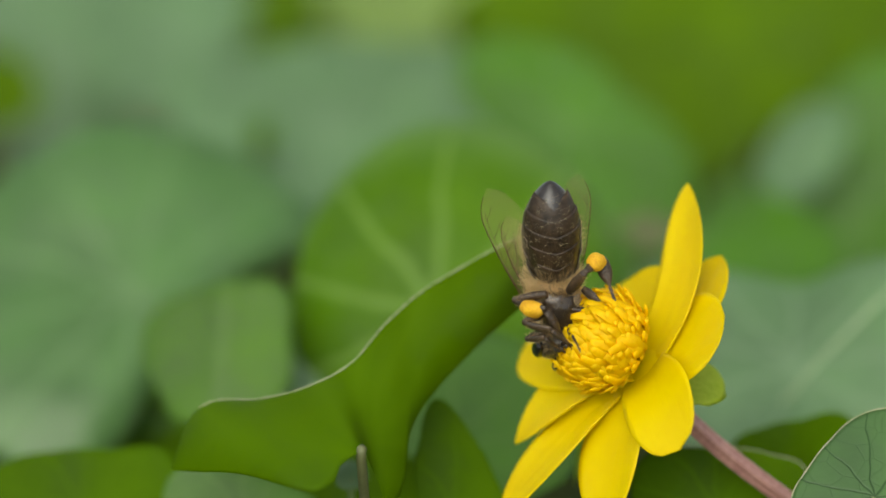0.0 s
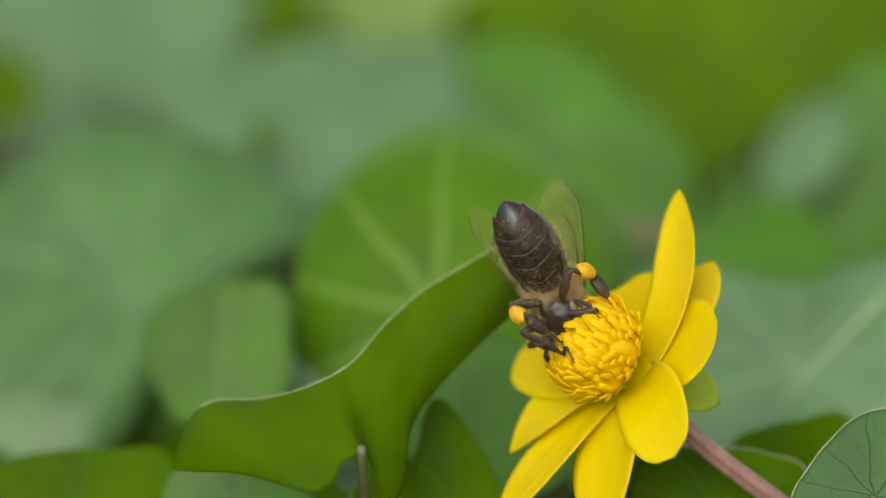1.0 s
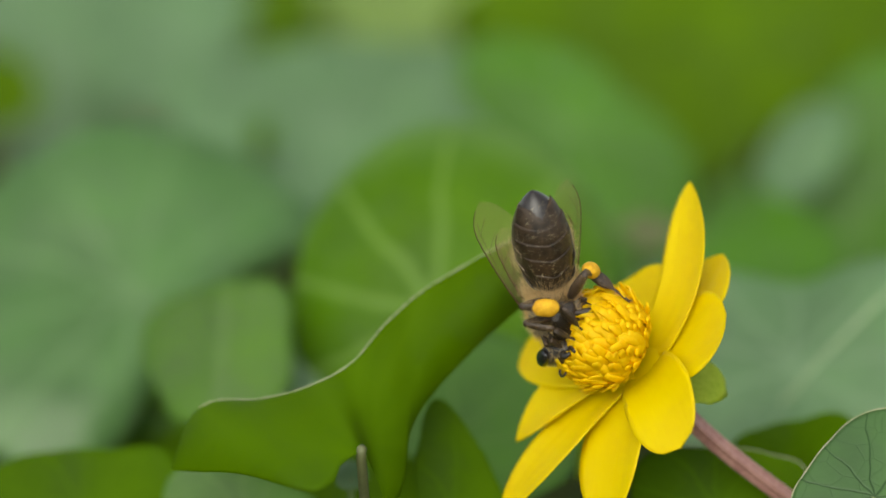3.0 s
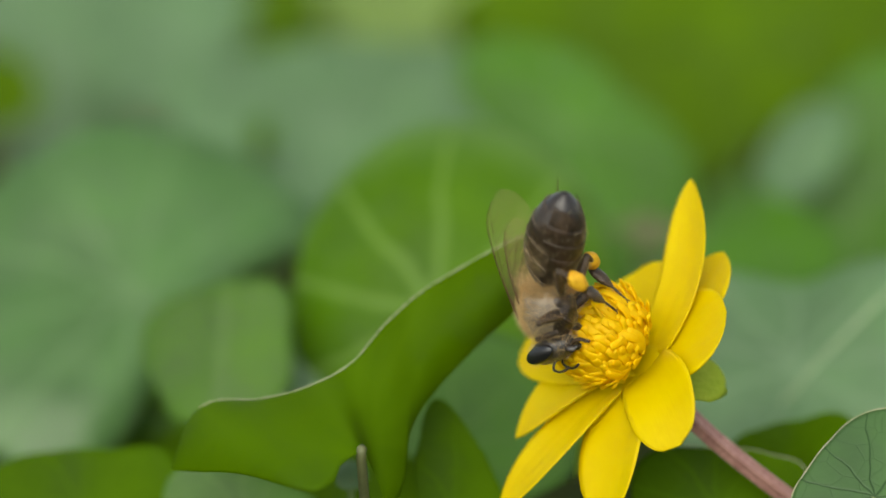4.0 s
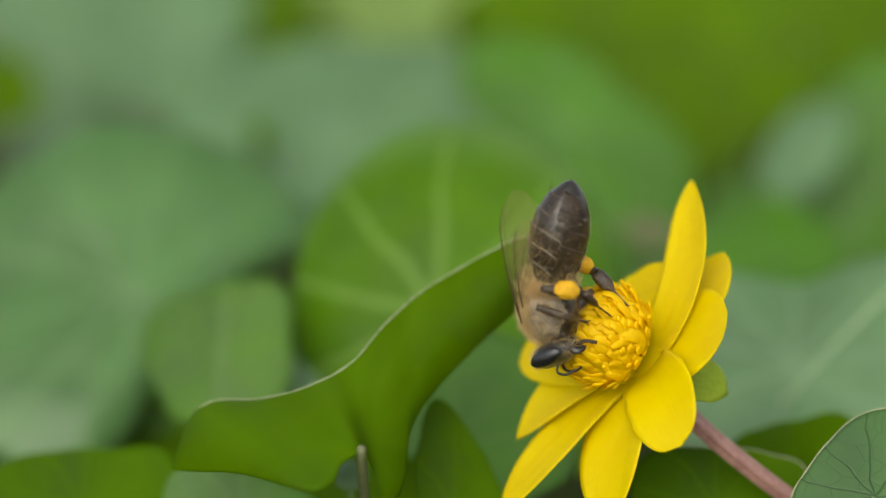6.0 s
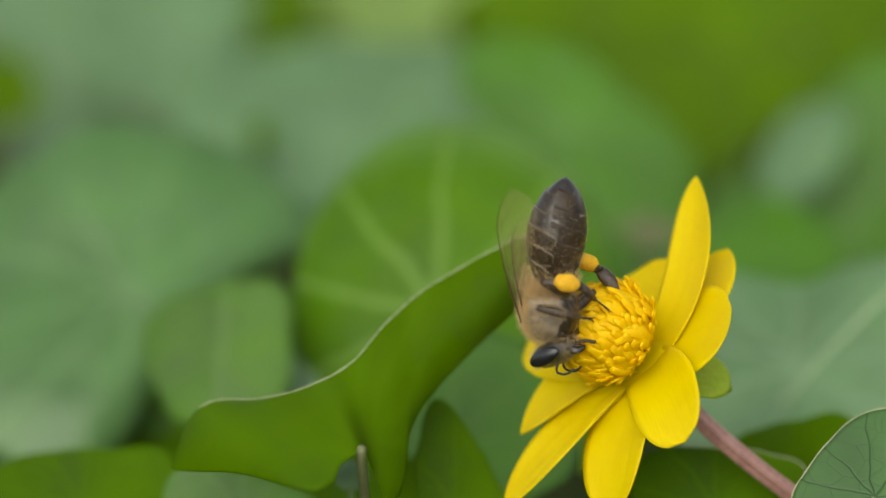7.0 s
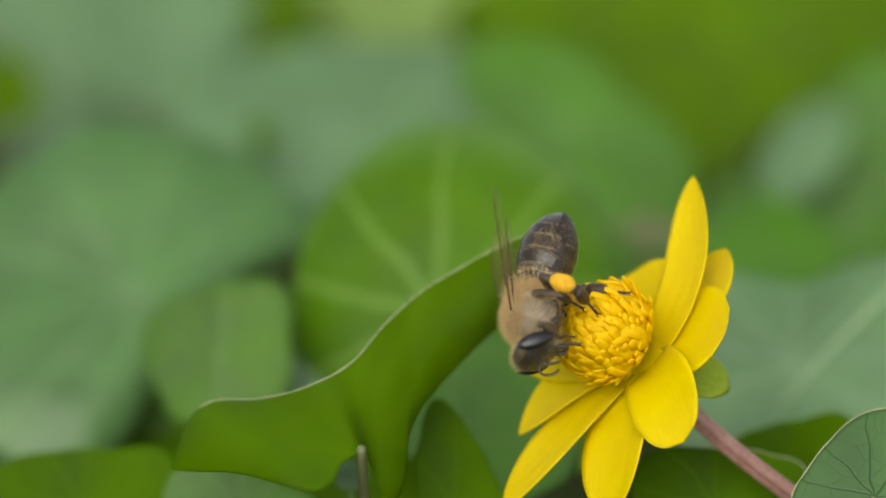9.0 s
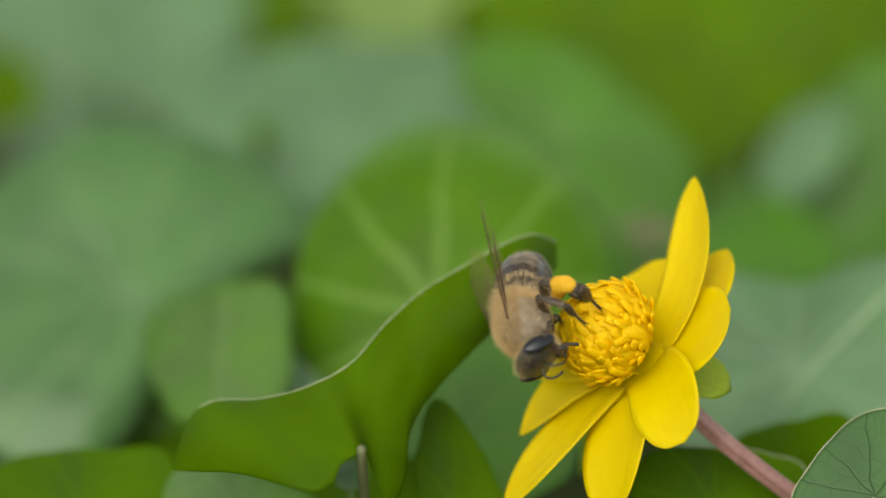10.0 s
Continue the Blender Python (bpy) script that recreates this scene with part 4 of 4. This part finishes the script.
def limb(length, r0, r1, flat, toe=False):
    """A leg piece along x from the origin, with bristles."""
    rng = random.Random(int(length * 100))
    bm = bmesh.new()
    n = 10
    tube(bm, [(length * i / n, 0, 0.06 * math.sin(math.pi * i / n)) for i in range(n + 1)],
         [(r0 + (r1 - r0) * i / n) * (0.55 + 0.45 * math.sin(math.pi * (0.12 + 0.8 * i / n))) if not toe else (r0 * (0.7, 0.95, 1.0, 1.0, 0.85, 0.55)[i] if i < 6 else r1 * (1.0 if i % 2 else 0.75)) for i in range(n + 1)], 10, flat, side=(0, 1, 0))
    if toe:
        for y in (0.12, -0.12):
            tube(bm, [(length * 0.98, 0, 0), (length + 0.12, y, 0.05), (length + 0.2, y * 1.3, -0.1)], [0.05, 0.04, 0.01], 6)
    return bm


def bristles(length, r, flat, count, reach):
    """Fine pale hairs along a leg piece, leaning to its end."""
    rng = random.Random(int(length * 77))
    bm = bmesh.new()
    for i in range(count):
        a, x = rng.uniform(0, 6.28), rng.uniform(0.08, 0.95) * length
        d = Vector((0.7, math.cos(a), math.sin(a) * flat))
        root = Vector((x, math.cos(a) * r, math.sin(a) * r * flat)) * 0.9
        root.x = x
        side = Vector((0.012, 0, 0))
        bm.faces.new((bm.verts.new(root + side), bm.verts.new(root - side), bm.verts.new(root + d * rng.uniform(0.4, 1.0) * reach)))
    return bm


LEG_SET = []
for s in (1, -1):
    for name, hip, (a, b, c), knee, r in LEGS:
        hind = name == "hind_leg"
        femur = part(name, limb(a, r, r * 0.9, 0.8), LEG, bee, "dark bristly leg")
        tibia = part("tibia", limb(b, r * 0.6, r * (1.45 if hind else 0.95), 0.6), LEG, bee)
        foot = part("tarsus", limb(c, r * (1.25 if hind else 0.8), r * 0.3, 0.55, True), LEG, bee)
        part("leg_hair", bristles(a, r * 0.85, 0.8, 130, 0.34), HAIR, femur, "pale fine hair")
        part("leg_hair", bristles(b, r * 0.75, 0.6, 110, 0.30), HAIR, tibia, "pale fine hair")
        part("leg_hair", bristles(c, r * 0.3, 0.6, 90, 0.20), HAIR, foot, "pale fine hair")
        if hind:
            bm = bmesh.new()
            blob(bm, (b * 0.60, 0.0, 0.20), (0.95, 0.62, 0.54), 0.16, detail=4, seed=3)
            part("pollen_load", bm, POLLEN, tibia, "orange-yellow pollen load")
        LEG_SET.append((name, s, Vector((hip[0], hip[1] * s * 0.75, hip[2])), (a, b, c), Vector((knee[s < 0][0], knee[s < 0][1] * s, knee[s < 0][2])), femur, tibia, foot))


# ---- what moves ----
RIGHT, LIFT, NEAR = Vector((1, 0, 0)), Vector((0, 0.24, 0.97)), Vector((0, -0.97, 0.24))


# seconds, shift to the right and up in mm, clockwise lean in degrees
SWAY = [
    (0.0, 0.00, -0.00, 0.00),
    (0.5, 0.51, 0.85, 1.37),
    (1.0, -0.42, -0.50, -0.78),
    (1.5, 0.70, 0.92, 1.31),
    (2.0, 0.13, 0.18, 0.15),
    (2.5, 0.10, 0.05, 0.16),
    (4.0, 0.09, 0.32, 0.60),
    (4.5, 0.02, -0.03, 0.08),
    (5.0, 0.29, 0.50, 0.80),
    (5.5, 0.07, 0.17, 0.41),
    (7.0, 0.41, 0.54, 0.76),
    (7.5, -0.18, -0.23, -0.48),
    (8.0, 0.58, 0.77, 1.08),
    (8.5, 0.57, 0.73, 1.27),
    (8.8, 0.85, 0.72, 1.21),
    (9.0, 0.28, 0.52, 0.51),
    (9.5, -0.30, -0.41, -0.77),
    (10.0, 0.36, 0.50, 0.53),
]


def sway_pose(right, up, lean):
    turn = Matrix.Rotation(radians(-lean), 4, NEAR)
    hub = Matrix.Translation(F0 * MM)
    return Matrix.Translation((RIGHT * right + LIFT * up) * MM) @ hub @ turn @ hub.inverted() @ put(BASE)


# seconds, thorax, way the bee faces, way its back faces, way its abdomen points
BEE = [
    (0, (7.6, -0.7, 26.3), (0.1, 0.01, -1), (-0.12, 0.99, -0.05), (-0.05, -0.17, 0.98)),
    (0.5, (7.9, -0.6, 26.7), (0.1, 0.01, -1), (-0.28, 0.96, -0.05), (-0.04, -0.34, 0.94)),
    (0.8, (8, -0.6, 25.9), (0.3, -0.03, -0.95), (0.1, 0.99, -0.05), (-0.61, -0.16, 0.77)),
    (1, (7.9, -0.6, 25.8), (0.3, -0.03, -0.95), (0.15, 0.99, -0.05), (-0.46, -0.18, 0.87)),
    (1.5, (8.8, -0.4, 26.8), (0.18, 0.01, -0.98), (0.05, 1, -0.05), (-0.2, -0.18, 0.96)),
    (2, (8, -0.6, 25.8), (0.28, 0.02, -0.96), (0.12, 0.99, -0.05), (-0.31, -0.19, 0.93)),
    (2.5, (8, -0.6, 25.8), (0.32, 0.02, -0.95), (0.12, 0.99, -0.05), (-0.39, -0.28, 0.88)),
    (3.2, (7.4, -1.8, 26.1), (0.1, -0.04, -0.99), (-0.39, 0.91, -0.13), (-0.12, -0.13, 0.98)),
    (4, (7, -3.4, 26.8), (0.06, -0.09, -0.99), (-0.76, 0.64, -0.16), (0.12, -0.35, 0.93)),
    (4.5, (7.2, -3.4, 26.5), (0.03, -0.14, -0.99), (-0.89, 0.44, -0.11), (0.17, -0.02, 0.98)),
    (5, (6.9, -3.4, 26.8), (0.03, -0.19, -0.98), (-0.93, 0.35, -0.09), (0.41, 0.08, 0.91)),
    (5.5, (7, -3.5, 26.5), (0.05, -0.14, -0.99), (-0.89, 0.43, -0.11), (0.23, 0.04, 0.97)),
    (6.3, (7.1, -3.4, 26.6), (0.05, -0.14, -0.99), (-0.89, 0.44, -0.11), (0.17, 0.04, 0.99)),
    (7, (7.1, -3.4, 26.6), (0.05, -0.14, -0.99), (-0.86, 0.49, -0.12), (0.13, 0.09, 0.99)),
    (7.5, (6.9, -3.6, 25.9), (0.05, -0.14, -0.99), (-0.86, 0.49, -0.12), (0.11, 0.04, 0.99)),
    (8, (7.6, -3.2, 27.4), (-0.25, -0.33, -0.91), (-0.92, 0.35, 0.17), (0.43, 0.11, 0.9)),
    (8.5, (7.9, -3.1, 28.1), (-0.49, -0.55, -0.67), (-0.9, 0.25, 0.36), (0.85, 0.13, 0.51)),
    (8.8, (6.5, -3.7, 26.8), (-0.12, -0.71, -0.69), (-0.99, 0.02, 0.1), (0.27, 0.57, 0.78)),
    (9, (5.9, -4, 26.3), (-0.05, -0.78, -0.63), (-1, 0, 0), (0.28, 0.75, 0.6)),
    (9.5, (4.4, -4.3, 25.1), (0.34, -0.78, -0.52), (-0.99, -0.12, 0.03), (0.16, 0.94, 0.31)),
    (10, (5.4, -4.1, 25.8), (0.17, -0.81, -0.56), (-0.99, -0.1, 0.02), (0.1, 0.99, 0.14)),
]


def leg_poses(hip, lengths, knee, ankle, foot):
    """Poses in the bee's space of a leg's three pieces from the hip over the ankle towards the foot, all in its space in mm."""
    a, b, c = lengths
    way = ankle - hip
    d = max(abs(a - b) + 0.3, min(way.length, (a + b) * 0.985))
    way.normalize()
    ankle = hip + way * d
    ca = max(-1, min(1, (a * a + d * d - b * b) / (2 * a * d)))
    side = (knee - way * knee.dot(way)).normalized()
    bend = hip + way * a * ca + side * a * math.sqrt(1 - ca * ca)
    out = []
    for p, q in ((hip, bend), (bend, ankle), (ankle, foot)):
        out.append(aimed(p, q - p, side))
    return out


def between(rows, t):
    """The row's values at t, drawn straight from row to row."""
    for a, b in zip(rows, rows[1:]):
        if t <= b[0]:
            k = (t - a[0]) / (b[0] - a[0])
            return [p + (q - p) * k for p, q in zip(a[1:], b[1:])]
    return list(rows[-1][1:])


def sway_at(t):
    return sway_pose(*between(SWAY, t))


# each ankle and foot on the still flower: seconds and two places
FEET = {
    ("hind_leg", 1): [(0, 6.9, -3.6, 26.7, 8.3, -3.4, 24.5), (1, 6.2, -3.4, 26.7, 8.1, -2.8, 25.1), (2, 6.9, -3.7, 26.2, 8.1, -3.3, 24.3), (2.6, 6.9, -3.7, 26.3, 8.2, -3.3, 24.4), (3.7, 9.2, -5.4, 28.1, 11.7, -3.7, 26.0), (4.5, 9.3, -5.5, 28.4, 11.8, -3.5, 26.2), (5.5, 9.0, -5.6, 28.1, 11.4, -3.8, 25.9), (7.5, 8.5, -5.6, 28.3, 10.6, -3.8, 26.0), (8, 8.5, -5.7, 27.8, 10.0, -4.1, 25.5), (8.5, 9.4, -5.5, 28.5, 10.2, -3.9, 25.7), (9, 8.5, -5.9, 28.1, 10.1, -3.9, 25.8), (10, 8.5, -6.1, 28.3, 10.4, -3.7, 26.0)],
    ("hind_leg", -1): [(0, 10.6, -1.4, 29.7, 11.5, -2.5, 27.0), (1, 10.6, -1.3, 29.0, 11.9, -1.5, 27.1), (2, 9.8, -1.4, 28.5, 11.9, -2.0, 27.0), (2.6, 9.8, -1.4, 28.5, 11.9, -1.7, 27.1), (4.5, 9.8, -1.6, 28.7, 11.8, -2.3, 26.9), (7.5, 10.1, -1.7, 28.3, 11.4, -2.5, 26.9), (8.5, 10.2, -1.1, 27.6, 10.8, -1.7, 27.3), (9, 9.4, -1.3, 27.0, 11.1, -2.4, 27.1), (9.5, 8.8, -0.7, 28.1, 10.0, -0.8, 27.2), (10, 7.8, -0.9, 27.3, 8.9, -1.8, 26.6)],
    ("middle_leg", 1): [(0, 7.2, -4.2, 25.5, 8.5, -3.6, 24.4), (2.6, 7.1, -4.3, 25.2, 8.4, -3.6, 24.3), (4.5, 8.0, -5.8, 26.7, 9.4, -3.7, 25.6), (7.5, 7.7, -6.1, 26.3, 9.8, -4.0, 25.5), (8.5, 7.7, -5.9, 27.2, 8.4, -3.3, 24.8), (9, 7.3, -6.1, 27.8, 9.9, -3.8, 25.8), (10, 7.6, -6.4, 27.2, 9.7, -4.3, 24.8)],
    ("middle_leg", -1): [(0, 9.4, -1.4, 27.6, 10.2, -2.0, 27.1), (2.6, 9.1, -1.6, 27.0, 9.8, -2.4, 26.8), (4.5, 8.2, -1.7, 26.4, 8.7, 0.8, 24.9), (8.5, 7.9, -1.8, 25.9, 8.7, 0.6, 24.2), (10, 7.3, -2.2, 25.3, 8.2, 0.5, 23.8)],
    ("front_leg", 1): [(0, 6.8, -3.9, 24.9, 8.0, -3.2, 23.8), (1, 6.7, -3.8, 25.1, 8.2, -3.4, 24.3), (2.6, 6.6, -3.9, 24.5, 8.2, -3.5, 23.5), (4.5, 7.4, -2.8, 24.3, 8.4, -0.6, 22.6), (7.5, 7.4, -2.8, 24.0, 8.4, -0.6, 22.4), (8.5, 7.4, -6.0, 25.4, 8.1, -3.4, 23.8), (9, 7.3, -6.6, 25.1, 9.0, -4.0, 24.4), (10, 7.3, -6.8, 24.1, 8.3, -3.4, 22.5)],
    ("front_leg", -1): [(0, 8.4, -2.8, 25.1, 8.8, -3.9, 24.6), (2.6, 8.5, -2.9, 24.6, 8.8, -4.0, 24.3), (4.5, 7.6, -2.6, 24.5, 8.7, 0.3, 23.0), (8.5, 7.0, -2.7, 24.3, 7.9, 0.3, 22.9), (10, 6.5, -2.9, 23.1, 7.4, 0.0, 21.8)],
}


def foothold(name, s, t):
    v = between(FEET[name, s], t)
    return Vector(v[:3]), Vector(v[3:])


# seconds, how far the wings are lifted off the back, and how far the two sides turn about their length, in degrees
WING_LIFT = [(0, 0, 0, 0), (8, 0, 0, 0), (8.6, 2, -4, 6), (9, 12, -18, 22), (9.5, 13, -4, 26), (10, 6, -10, 24)]


def wing_pose(root, yaw, pitch, roll, t):
    lift, one, other = between(WING_LIFT, t)
    return put(root) @ pose(0, 0, 0, roll + (one if roll > 0 else other), pitch + lift, yaw)


def motions():
    walk(flower, [(t, sway_pose(r, u, k)) for t, r, u, k in SWAY])
    poses = [(t, aimed(p, f, d)) for t, p, f, d, _ in BEE]
    walk(bee, poses)
    walk(ABDOMEN, [(t, put((-1.9, 0, -0.1)) @ Vector((-1, 0, -0.06)).rotation_difference(m.to_3x3().inverted() @ Vector(row[4])).to_matrix().to_4x4()) for (t, m), row in zip(poses, BEE)])
    for ob, root, yaw, pitch, roll in WINGS:
        walk(ob, [(t, wing_pose(root, yaw, pitch, roll, t)) for t, _ in poses])
    for name, s, hip, lengths, knee, femur, tibia, foot in LEG_SET:
        rows = ([], [], [])
        for t, m in poses:
            home = m.inverted() @ sway_at(t) @ put(BASE).inverted()
            ankle, toe = (home @ (p * MM) / MM for p in foothold(name, s, t))
            for row, p in zip(rows, leg_poses(hip, lengths, knee, ankle, toe)):
                row.append((t, p))
        for ob, row in zip((femur, tibia, foot), rows):
            walk(ob, row)


motions()
